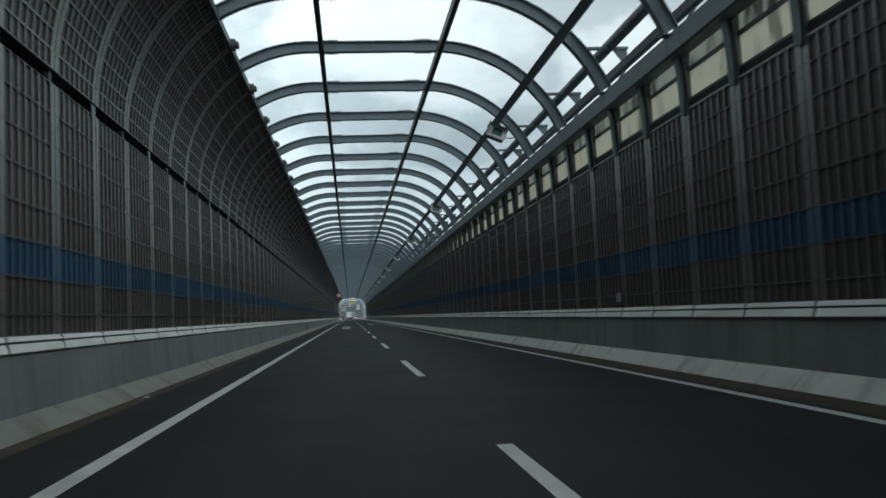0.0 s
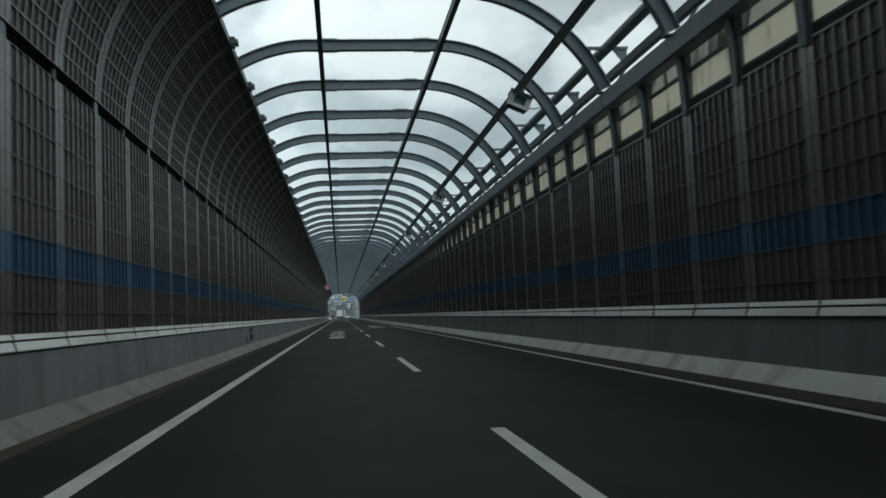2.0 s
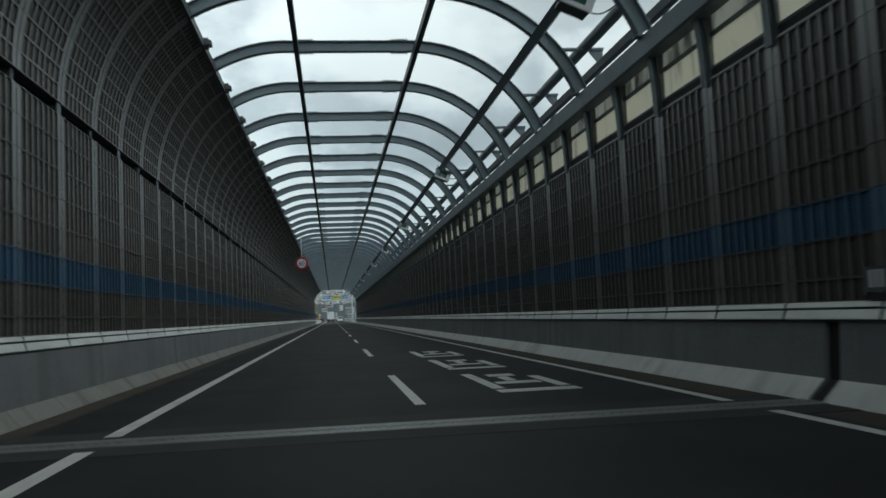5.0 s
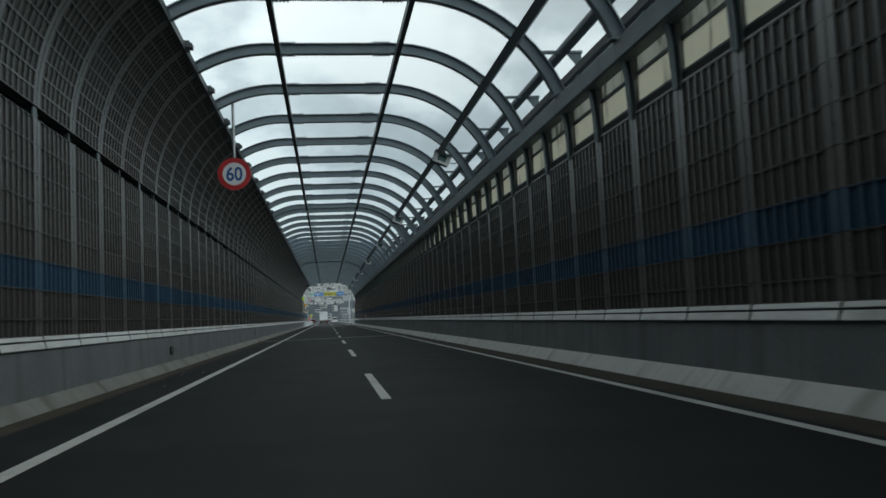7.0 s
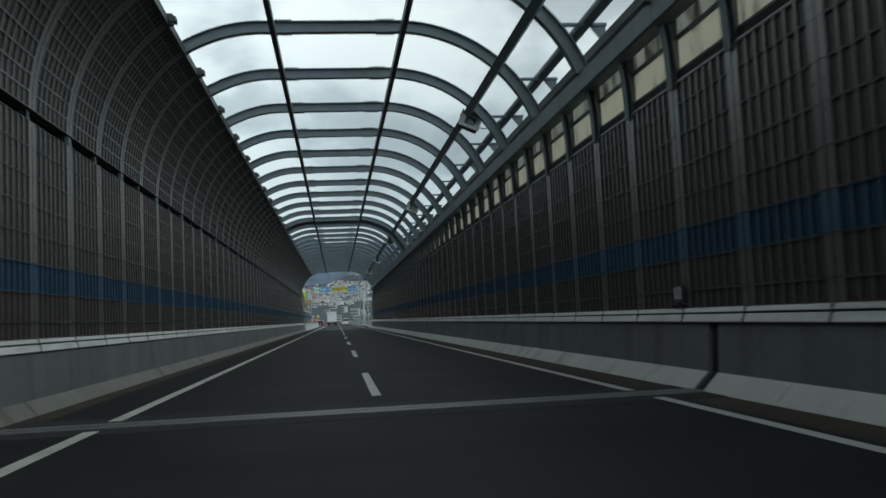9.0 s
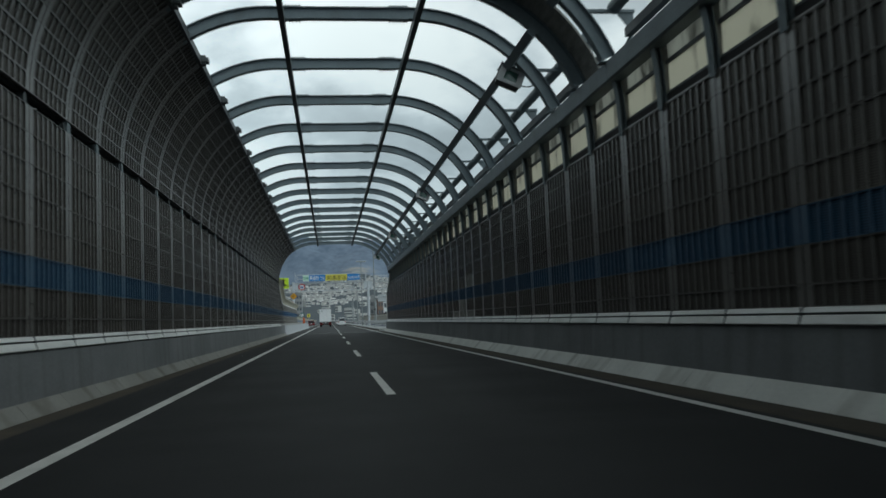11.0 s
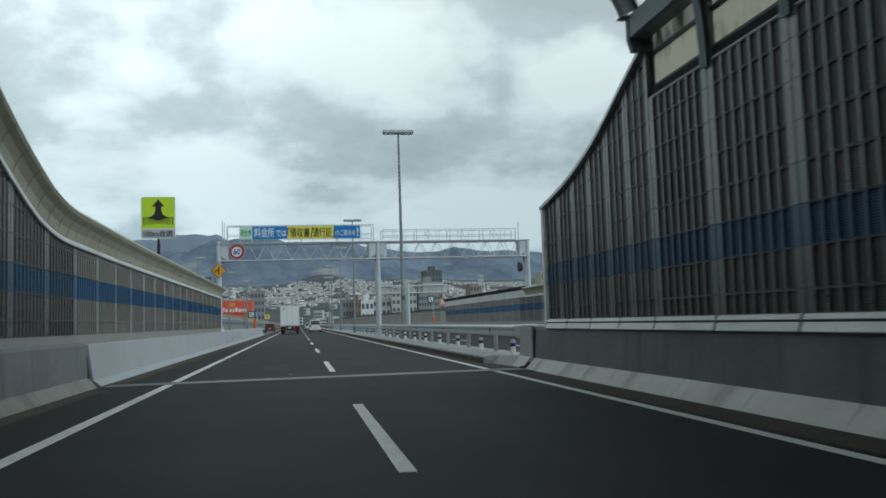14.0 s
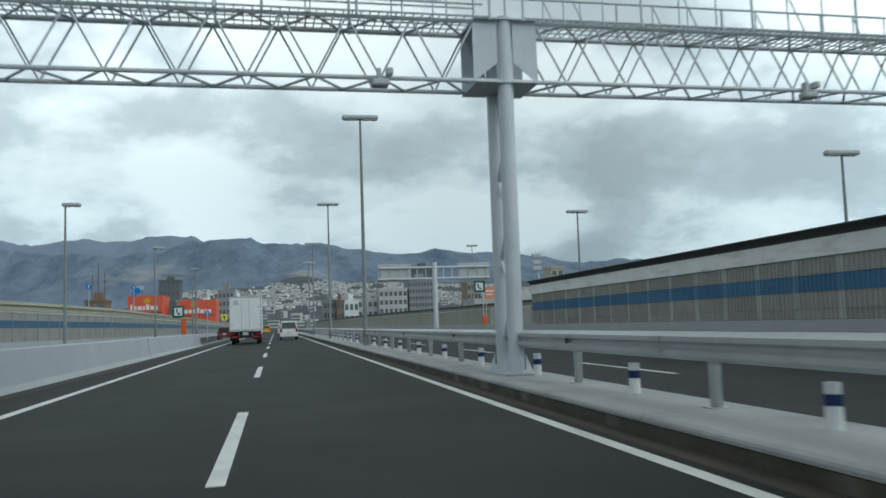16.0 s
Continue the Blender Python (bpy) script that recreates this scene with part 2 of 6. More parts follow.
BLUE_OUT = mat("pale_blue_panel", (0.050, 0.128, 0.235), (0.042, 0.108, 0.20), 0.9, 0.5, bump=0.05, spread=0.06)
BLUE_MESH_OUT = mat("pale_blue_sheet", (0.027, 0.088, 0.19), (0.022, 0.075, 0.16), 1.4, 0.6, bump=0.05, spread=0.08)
# far wall set: weathered, and painted paler for the light it catches
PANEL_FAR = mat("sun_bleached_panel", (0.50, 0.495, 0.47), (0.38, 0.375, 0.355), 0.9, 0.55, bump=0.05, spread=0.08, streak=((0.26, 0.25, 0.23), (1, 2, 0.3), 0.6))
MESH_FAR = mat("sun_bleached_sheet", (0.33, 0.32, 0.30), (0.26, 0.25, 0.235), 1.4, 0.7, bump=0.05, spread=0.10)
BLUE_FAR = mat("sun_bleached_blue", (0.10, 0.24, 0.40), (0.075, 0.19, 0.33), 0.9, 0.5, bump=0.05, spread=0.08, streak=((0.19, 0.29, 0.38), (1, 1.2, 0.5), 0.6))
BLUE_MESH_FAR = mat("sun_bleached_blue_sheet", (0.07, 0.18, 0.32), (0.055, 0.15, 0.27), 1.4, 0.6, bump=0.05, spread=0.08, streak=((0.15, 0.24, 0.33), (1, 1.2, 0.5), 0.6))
# near-black stand-in for the shade inside the wall slots
SLOT_BLACK = mat("dark_void", (0.012, 0.012, 0.013), (0.02, 0.02, 0.02), 2, 0.9)
STEEL = mat("grey_blue_steel", (0.155, 0.190, 0.208), (0.118, 0.146, 0.161), 1.3, 0.5, metal=0.2, bump=0.05, streak=((0.10, 0.11, 0.115), (2, 2, 0.8), 0.5))
CHEEK = mat("stained_end_plate", (0.26, 0.26, 0.245), (0.12, 0.12, 0.115), 2.2, 0.6, bump=0.06, fine=6, stretch=(6, 1, 0.7), streak=((0.30, 0.29, 0.26), (9, 1, 0.9), 0.6))
PURLIN = mat("dark_steel", (0.10, 0.11, 0.115), (0.07, 0.078, 0.082), 1.3, 0.55, metal=0.2, bump=0.05)
ZINC = mat("galvanised_steel", (0.54, 0.565, 0.575), (0.45, 0.47, 0.48), 2.0, 0.42, metal=0.45, bump=0.04, streak=((0.30, 0.31, 0.32), (2, 2, 1), 0.5))
LAMPGREY = mat("grey_green_pole_paint", (0.27, 0.295, 0.30), (0.21, 0.23, 0.235), 1.5, 0.5, metal=0.1, bump=0.04)
GANTRY = mat("pale_steel_paint", (0.62, 0.65, 0.68), (0.53, 0.56, 0.59), 1.5, 0.45, metal=0.1, bump=0.04)
CREAM = mat("cream_cover", (0.47, 0.445, 0.34), (0.38, 0.36, 0.27), 0.8, 0.6, bump=0.06, streak=((0.33, 0.31, 0.22), (1, 1.6, 0.35), 0.6))
BLACKPIPE = mat("charcoal_cover", (0.05, 0.05, 0.052), (0.075, 0.075, 0.075), 0.8, 0.7, bump=0.1)
OLIVE = mat("grey_olive_panel", (0.40, 0.395, 0.34), (0.33, 0.325, 0.28), 0.3, 0.65, bump=0.05, streak=((0.26, 0.255, 0.23), (1, 0.6, 0.3), 0.5))
KERB = mat("dirty_kerb", (0.10, 0.09, 0.07), (0.055, 0.05, 0.042), 1.0, 0.9, bump=0.3, fine=20, streak=((0.22, 0.21, 0.19), (1, 1.2, 1), 0.6))
MEDIAN = mat("median_concrete", (0.48, 0.49, 0.49), (0.38, 0.39, 0.39), 0.7, 0.85, bump=0.3, fine=20, streak=((0.24, 0.24, 0.235), (1.2, 0.5, 1), 0.6))
NAVY = mat("navy_band", (0.018, 0.034, 0.13), rough=0.4)
WHITE = mat("white_paint", (0.78, 0.79, 0.80), (0.70, 0.71, 0.72), 1.0, 0.4, bump=0.03)
RED = mat("red_sign", (0.50, 0.03, 0.035), rough=0.45, bump=0.02)
SIGNBLUE = mat("blue_sign", (0.012, 0.21, 0.60), (0.012, 0.19, 0.54), 1, 0.45, bump=0.02)
SIGNTEXT = mat("blue_digits", (0.02, 0.10, 0.33), rough=0.45, bump=0.0)
YELLOW = mat("yellow_sign", (0.80, 0.72, 0.10), (0.72, 0.64, 0.09), 1, 0.45, bump=0.02)
LIME = mat("fluorescent_lime", (0.58, 0.80, 0.02), (0.52, 0.72, 0.02), 1, 0.45, bump=0.02)
AMBER = mat("amber_sign", (0.72, 0.36, 0.02), (0.62, 0.30, 0.02), 1, 0.45, bump=0.02)
GREEN = mat("green_text", (0.04, 0.36, 0.17), rough=0.5, bump=0.0)
EVAC = mat("faded_dark_green", (0.012, 0.040, 0.028), (0.010, 0.030, 0.022), 4, 0.6, bump=0.02)
DKGREEN = mat("green_sign", (0.01, 0.11, 0.07), rough=0.45, bump=0.02)
BLACK = mat("black_paint", (0.012, 0.012, 0.013), rough=0.5, bump=0.02)
GREYSIGN = mat("grey_plate", (0.52, 0.54, 0.55), (0.46, 0.48, 0.49), 1, 0.5, bump=0.02)
MINT = mat("pale_mint", (0.62, 0.78, 0.70), (0.56, 0.72, 0.64), 1, 0.5, bump=0.02)
SHOPRED = mat("orange_red_facade", (0.75, 0.13, 0.06), (0.64, 0.11, 0.055), 0.3, 0.6, bump=0.0)
SALMON = mat("faded_orange_board", (0.72, 0.30, 0.18), (0.64, 0.26, 0.16), 0.8, 0.6, bump=0.02)
ORANGE = mat("orange_cabinet", (0.75, 0.13, 0.02), rough=0.5, bump=0.02)
TYRE = mat("tyre", (0.02, 0.02, 0.02), rough=0.85)
TAIL = mat("tail_lamp", (0.35, 0.01, 0.012), rough=0.25, bump=0)
DARKRED = mat("dark_red_car_paint", (0.16, 0.015, 0.02), rough=0.25, bump=0, spec=0.6)
CARWHITE = mat("white_car_paint", (0.72, 0.73, 0.74), (0.68, 0.69, 0.70), 1, 0.25, bump=0, spec=0.6)


def glass_like(name, colour, rough):
    m = bpy.data.materials.new(name)
    m.use_nodes = True
    b = m.node_tree.nodes["Principled BSDF"]
    b.inputs["Base Color"].default_value = (*colour, 1)
    b.inputs["Roughness"].default_value = rough
    b.inputs["Specular IOR Level"].default_value = 0.8
    return m


CARGLASS = glass_like("car_glass", (0.02, 0.025, 0.03), 0.05)
LAMPGLASS = glass_like("lamp_glass", (0.05, 0.13, 0.10), 0.12)


def translucent(name, colour, through_colour, share=0.85, dirt=(0.48, 0.72)):
    m = bpy.data.materials.new(name)
    m.use_nodes = True
    n, k = m.node_tree.nodes, m.node_tree.links
    b, o = n["Principled BSDF"], n["Material Output"]
    g = n.new("ShaderNodeNewGeometry")
    mp = n.new("ShaderNodeMapping")
    mp.inputs["Scale"].default_value = (1, 2.6, 0.9)
    k.new(g.outputs["Position"], mp.inputs[0])
    t = n.new("ShaderNodeTexNoise")
    t.inputs["Scale"].default_value, t.inputs["Detail"].default_value, t.inputs["Distortion"].default_value = 1.1, 7, 0.6
    k.new(mp.outputs[0], t.inputs["Vector"])
    grime = n.new("ShaderNodeMapRange")
    grime.interpolation_type = "SMOOTHSTEP"
    grime.inputs["From Min"].default_value, grime.inputs["From Max"].default_value = dirt
    k.new(t.outputs["Fac"], grime.inputs[0])
    r = n.new("ShaderNodeMixRGB")
    r.inputs[1].default_value = (*through_colour, 1)
    r.inputs[2].default_value = (*[v * 0.30 for v in through_colour], 1)
    k.new(grime.outputs[0], r.inputs[0])
    b.inputs["Base Color"].default_value = (*colour, 1)
    b.inputs["Roughness"].default_value = 0.6
    tr = n.new("ShaderNodeBsdfTranslucent")
    k.new(r.outputs[0], tr.inputs[0])
    mx = n.new("ShaderNodeMixShader")
    mx.inputs[0].default_value = share
    k.new(b.outputs[0], mx.inputs[1])
    k.new(tr.outputs[0], mx.inputs[2])
    k.new(mx.outputs[0], o.inputs[0])
    return m


WINDOW = translucent("cream_translucent_sheet", (0.52, 0.50, 0.43), (0.74, 0.71, 0.62), dirt=(0.52, 0.82))
# upper panes: grime, plus a darker tone painted for shade under the eaves
WINDOW_OLD = translucent("grimy_translucent_sheet", (0.28, 0.28, 0.26), (0.70, 0.69, 0.63), 0.75, (0.42, 0.70))


# ---- building helpers ----
class Shape:
    """Vertices, faces and material slots of one mesh."""

    def __init__(self):
        self.v, self.f, self.m = [], [], []

    def add(self, verts, faces, slot=0):
        base = len(self.v)
        self.v += [tuple(p) for p in verts]
        self.f += [tuple(base + i for i in face) for face in faces]
        self.m += [slot] * len(faces)
        return self

    def box(self, x0, x1, y0, y1, z0, z1, slot=0, m=None):
        p = [(x, y, z) for x in (x0, x1) for y in (y0, y1) for z in (z0, z1)]
        if m is not None:
            p = [m @ Vector(q) for q in p]
        return self.add(p, [(0, 1, 3, 2), (4, 6, 7, 5), (0, 4, 5, 1), (2, 3, 7, 6), (0, 2, 6, 4), (1, 5, 7, 3)], slot)

    def bevel_box(self, x0, x1, y0, y1, z0, z1, r, slot=0):
        """A box with its long upright and level edges cut: two stacked rings."""
        ring = lambda i, z: [(x0 + i, y0 + r, z), (x0 + r, y0 + i, z), (x1 - r, y0 + i, z), (x1 - i, y0 + r, z), (x1 - i, y1 - r, z), (x1 - r, y1 - i, z), (x0 + r, y1 - i, z), (x0 + i, y1 - r, z)]
        v = ring(r * 0.7, z0) + ring(0, z0 + r) + ring(0, z1 - r) + ring(r * 0.7, z1)
        f = [tuple(range(7, -1, -1)), tuple(range(24, 32))]
        f += [(8 * a + i, 8 * a + (i + 1) % 8, 8 * a + 8 + (i + 1) % 8, 8 * a + 8 + i) for a in range(3) for i in range(8)]
        return self.add(v, f, slot)

    def prism(self, profile, y0, y1, slot=0, closed=True, m=None):
        """An outline in x and z drawn along y."""
        n = len(profile)
        v = [(x, y0, z) for x, z in profile] + [(x, y1, z) for x, z in profile]
        if m is not None:
            v = [m @ Vector(q) for q in v]
        f = [(i, (i + 1) % n, n + (i + 1) % n, n + i) for i in range(n if closed else n - 1)]
        if closed:
            f += [tuple(range(n - 1, -1, -1)), tuple(range(n, 2 * n))]
        return self.add(v, f, slot)

    def tube(self, points, r, n=8, slot=0, caps=True, r1=None):
        pts = [Vector(p) for p in points]
        v, f = [], []
        for i, p in enumerate(pts):
            d = (pts[min(i + 1, len(pts) - 1)] - pts[max(i - 1, 0)]).normalized()
            a = d.cross(Vector((0, 0, 1)) if abs(d.z) < 0.9 else Vector((1, 0, 0))).normalized()
            b = d.cross(a)
            rr = r if r1 is None else r + (r1 - r) * i / (len(pts) - 1)
            v += [p + rr * (math.cos(2 * math.pi * k / n) * a + math.sin(2 * math.pi * k / n) * b) for k in range(n)]
        for i in range(len(pts) - 1):
            f += [(i * n + k, i * n + (k + 1) % n, (i + 1) * n + (k + 1) % n, (i + 1) * n + k) for k in range(n)]
        if caps:
            f += [tuple(range(n - 1, -1, -1)), tuple(range((len(pts) - 1) * n, len(pts) * n))]
        return self.add(v, f, slot)

    def sweep(self, path, section, slot=0):
        """A closed section (across, up) along a path of (x, z) at y = 0: across is y, up is the path's normal."""
        v, f, n = [], [], len(section)
        for i, (x, z) in enumerate(path):
            (xa, za), (xb, zb) = path[max(i - 1, 0)], path[min(i + 1, len(path) - 1)]
            d = Vector((xb - xa, zb - za)).normalized()
            nx, nz = -d.y, d.x
            v += [(x + nx * h, w, z + nz * h) for w, h in section]
        for i in range(len(path) - 1):
            f += [(i * n + k, i * n + (k + 1) % n, (i + 1) * n + (k + 1) % n, (i + 1) * n + k) for k in range(n)]
        f += [tuple(range(n - 1, -1, -1)), tuple(range((len(path) - 1) * n, len(path) * n))]
        return self.add(v, f, slot)

    def mesh(self, name, mats, smooth=False):
        me = bpy.data.meshes.new(name)
        me.from_pydata(self.v, [], self.f)
        for m in mats if isinstance(mats, (list, tuple)) else [mats]:
            me.materials.append(m)
        me.polygons.foreach_set("material_index", self.m)
        if smooth:
            me.polygons.foreach_set("use_smooth", [True] * len(self.f))
        me.update()
        bm = bmesh.new()
        bm.from_mesh(me)
        bmesh.ops.recalc_face_normals(bm, faces=bm.faces)
        bm.to_mesh(me)
        bm.free()
        return me


def part(name, shape, mats, parent=None, label="", smooth=False):
    """One mesh object, under a thing or a part."""
    ob = new(name, shape if isinstance(shape, bpy.types.Mesh) else shape.mesh(name, mats, smooth))
    ob.parent = parent
    return tagged(ob, label)


def thing(name, label, category, group="", kind="", at=None):
    ob = new(name)
    ob.empty_display_size = 0.2
    if at is not None:
        ob.matrix_basis = at
    return tagged(ob, label, category, group, kind)


def lettering(text, size, mats, parent, m, name="lettering", sx=1.0, sy=1.0, extrude=0.003, bold=0.0, bold_y=None):
    """Characters in the built-in font as a mesh, centred on m, facing m's z."""
    c = bpy.data.curves.new(name, "FONT")
    c.body, c.size, c.align_x, c.align_y, c.extrude, c.offset = text, size, "CENTER", "CENTER", extrude, 0.0
    c.fill_mode = "FRONT"
    tmp = new(name, c)
    bpy.context.view_layer.update()
    me = bpy.data.meshes.new_from_object(tmp.evaluated_get(bpy.context.evaluated_depsgraph_get()))
    bpy.data.objects.remove(tmp)
    bpy.data.curves.remove(c)
    xs = [v.co.x for v in me.vertices]
    ys = [v.co.y for v in me.vertices]
    cx, cy = (min(xs) + max(xs)) / 2, (min(ys) + max(ys)) / 2
    for v in me.vertices:
        v.co.x, v.co.y = (v.co.x - cx) * sx, (v.co.y - cy) * sy
    if bold:
        # heavier strokes: shifted layers of the same outline
        v0, f0 = [tuple(v.co) for v in me.vertices], [tuple(p.vertices) for p in me.polygons]
        vs, fs = [], []
        by = bold if bold_y is None else bold_y
        for k, (dx, dy) in enumerate(((0, 0), (1, 1), (-1, 1), (1, -1), (-1, -1))):
            n = len(vs)
            vs += [(x + dx * bold, y + dy * by, z + 0.0004 * k) for x, y, z in v0]
            fs += [tuple(n + i for i in f) for f in f0]
        me = bpy.data.meshes.new(name)
        me.from_pydata(vs, [], fs)
        me.update()
    me.materials.clear()
    me.materials.append(mats)
    ob = new(name, me)
    ob.parent = parent
    ob.matrix_basis = m
    return ob

# ---- the covered road: fixed lines of its plan ----
XL, XR = -5.38, 4.70            # faces of the panel walls
LANE = 3.57
START, EXIT = -34.5, 321.5
SPANS = [(START, 119.5), (119.5, 209.5), (209.5, EXIT)]
POSTS = [START + 2 * k for k in range(int((EXIT - START) / 2) + 1)]
ARCHES = [y for y in POSTS if (y < 118 and (y - 1.5) % 4 < 0.1) or (119 < y < 208 and (y - 119.5) % 4 < 0.1) or (y > 209 and (y - 209.5) % 4 < 0.1)]
ROWS = [1.14, 1.42, 1.89, 2.36, 2.83, 3.30, 3.77, 4.24]
CL, RL = (-1.92, 4.87), 3.46    # centre and radius of the left bend
CR, RR = (1.10, 4.61), 3.56      # and of the right one
JOINTS = (118.5, 208.5, 328.52)  # expansion joints of the deck

# ---- road ----
def sheet(x0, x1, y0, y1, z, step=20.0):
    s = Shape()
    n = max(1, int((y1 - y0) / step))
    for i in range(n):
        a, b = y0 + (y1 - y0) * i / n, y0 + (y1 - y0) * (i + 1) / n
        s.add([(x0, a, z), (x1, a, z), (x1, b, z), (x0, b, z)], [(0, 1, 2, 3)])
    return s


road = part("road", sheet(-4.66, 3.80, -60, 1000, 0.0), ASPHALT)
tagged(road, "dark worn asphalt carriageway with two lanes", "road", kind="structure")
deck = Shape().box(-6.2, 4.9, -60, 326, -1.2, -0.02).box(-6.2, 17.6, 326, 1000, -1.2, -0.02)
tagged(part("deck", deck, CONCRETE), "grey concrete bridge deck under the road", "bridge deck", kind="structure")
for side, (a, b) in (("left", (-5.1, -4.66)), ("right", (3.80, 4.5))):
    tagged(part("gutter_" + side, sheet(a, b, -60, 1000, -0.004), GUTTER), "brown dirty gutter strip along the road edge", "gutter", kind="structure")

def stripe(s, x, w, y0, y1, z=0.005):
    s.add([(x - w / 2, y0, z), (x + w / 2, y0, z), (x + w / 2, y1, z), (x - w / 2, y1, z)], [(0, 1, 2, 3)])

edge_marks = [-60, 117.95, 119.05, 207.95, 209.05, 328.17, 329.04, 900]
for name, x, w in (("edge_line_left", -LANE, 0.19), ("edge_line_right", LANE, 0.16)):
    s = Shape()
    for a, b in zip(edge_marks[::2], edge_marks[1::2]):
        n = int((b - a) / 15) + 1
        for i in range(n):
            stripe(s, x, w, a + (b - a) * i / n, a + (b - a) * (i + 1) / n)
    tagged(part(name, s, PAINT), "worn white edge line painted on the asphalt", "road marking", kind="structure")
dash_mesh = None
for k in range(-3, 45):
    s = Shape()
    if dash_mesh is None:
        s.add([(-0.075, -6, 0.005), (0.075, -6, 0.005), (0.075, 0, 0.005), (-0.075, 0, 0.005)], [(0, 1, 2, 3)])
        dash_mesh = s.mesh("lane_dash", PAINT)
    d = new("lane_dash", dash_mesh)
    d.location = (0, 6.65 + 15 * k, 0)
    tagged(d, "white lane dash on dark asphalt", "road marking", "dashes between the lanes", "structure")

for ch, y in (("意", 92.4), ("注", 98.65), ("流", 104.4), ("合", 110.3)):
    ob = lettering(ch, 1.0, PAINT, None, pose(-1.76, y, 0.004), "road_lettering", 1.0 if ch == "意" else 1.12, 4.6, 0.001, 0.022, 0.10)
    tagged(ob, "white stretched characters painted on the lane", "road marking", "painted warning", "structure")
for y0 in (121.5, 127.3, 133.2):
    s = Shape()
    for j, (xa, xb, ya, yb) in enumerate(((1.3, 2.55, 0.2, 0.7), (1.55, 2.30, 1.7, 2.2), (1.3, 1.5, 0.9, 4.4), (2.35, 2.55, 0.9, 3.2), (1.7, 2.2, 3.4, 4.0), (1.8, 2.0, 2.3, 3.3))):
        s.add([(xa, y0 + ya, 0.005), (xb, y0 + ya, 0.005), (xb, y0 + yb, 0.005), (xa, y0 + yb, 0.005)], [(0, 1, 2, 3)])
    tagged(part("road_lettering", s, PAINT), "white painted bars in the lane", "road marking", "painted bars", "structure")


def comb_joint(y, x0, x1):
    """A steel finger joint across the deck."""
    t = thing("expansion_joint", "steel finger expansion joint across the asphalt", "expansion joint", kind="structure", at=pose(0, y, 0))
    part("concrete_band", Shape().box(x0, x1, -0.92, -0.30, -0.02, 0.004), BAND, t)
    part("concrete_band", Shape().box(x0, x1, 0.30, 1.05, -0.02, 0.004), BAND, t)
    part("gap", Shape().box(x0, x1, -0.09, 0.09, -0.02, 0.003), JOINT, t)
    pitch = 0.112
    for sg in (-1, 1):
        s = Shape().box(x0, x1, min(sg * 0.30, sg * 0.062), max(sg * 0.30, sg * 0.062), -0.01, 0.012)
        for i in range(int((x1 - x0) / pitch)):
            x = x0 + pitch * i + (pitch / 2 if sg > 0 else 0.0)
            s.box(x + 0.004, x + 0.052, min(-sg * 0.022, sg * 0.062), max(-sg * 0.022, sg * 0.062), -0.01, 0.012)
        part("comb_plate", s, COMB, t)


for y in JOINTS:
    comb_joint(y, -4.9, 4.4)

# ---- concrete parapets ----
PROFILE_L = [(-5.66, -1.0), (-5.66, 0.97), (-5.34, 0.97), (-5.30, 0.90), (-5.25, 0.20), (-4.96, 0.0), (-4.96, -1.0)]
# the foot of the later spans is steeper
PROFILE_L2 = [(-5.66, -1.0), (-5.66, 0.97), (-5.34, 0.97), (-5.30, 0.90), (-5.265, 0.20), (-5.08, 0.0), (-5.08, -1.0)]
PROFILE_R = [(4.36, -1.0), (4.36, 0.0), (4.60, 0.235), (4.64, 0.90), (4.68, 0.97), (5.0, 0.97), (5.0, -1.0)]


def parapet(name, profile, y0, y1, chamfer, material, label):
    ob = part(name, Shape().prism(profile, y0, y1), [material])
    tagged(ob, label, "parapet", kind="structure")
    (xa, za), (xb, zb) = chamfer
    out = 0.012 if xa > 0 else -0.012
    n = max(1, round((y1 - y0) / 2.0))
    half = (y1 - y0) / n / 2 - 0.008
    me = Shape().prism([(xa - out, za), (xb - out, zb + 0.012), (xb + out, zb - 0.02), (xa + out, za - 0.05)], -half, half)
    # the left foot takes a darker tone than the right one
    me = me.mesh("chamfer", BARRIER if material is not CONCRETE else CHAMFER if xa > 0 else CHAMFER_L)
    for i in range(n):
        block = new("chamfer", me)
        block.parent, block.location.y = ob, y0 + (y1 - y0) * (i + 0.5) / n
    return ob


cuts_l = [START, 38.2, 118.36, 118.64, 208.36, 208.64, 328.3]
cuts_r = [START, 118.36, 118.64, 208.36, 208.64, 328.46]
for cuts, prof, chamfer, side in ((cuts_l, PROFILE_L, ((-4.96, 0.0), (-5.25, 0.20)), "left"), (cuts_r, PROFILE_R, ((4.36, 0.0), (4.60, 0.235)), "right")):
    for a, b in zip(cuts, cuts[1:]):
        if side == "left" and a > 118:
            prof, chamfer = PROFILE_L2, ((-5.08, 0.0), (-5.265, 0.20))
        if b - a < 1:
            ob = part("parapet_joint", Shape().prism([(x + (0.05 if x > 0 else -0.05), z) for x, z in prof], a, b), JOINT, None)
            tagged(ob, "black rubber joint in the concrete parapet", "joint", kind="structure")
            continue
        parapet("parapet_" + side, prof, a + 0.015, b - 0.015, chamfer, CONCRETE, "grey concrete parapet with a pale sloping foot")

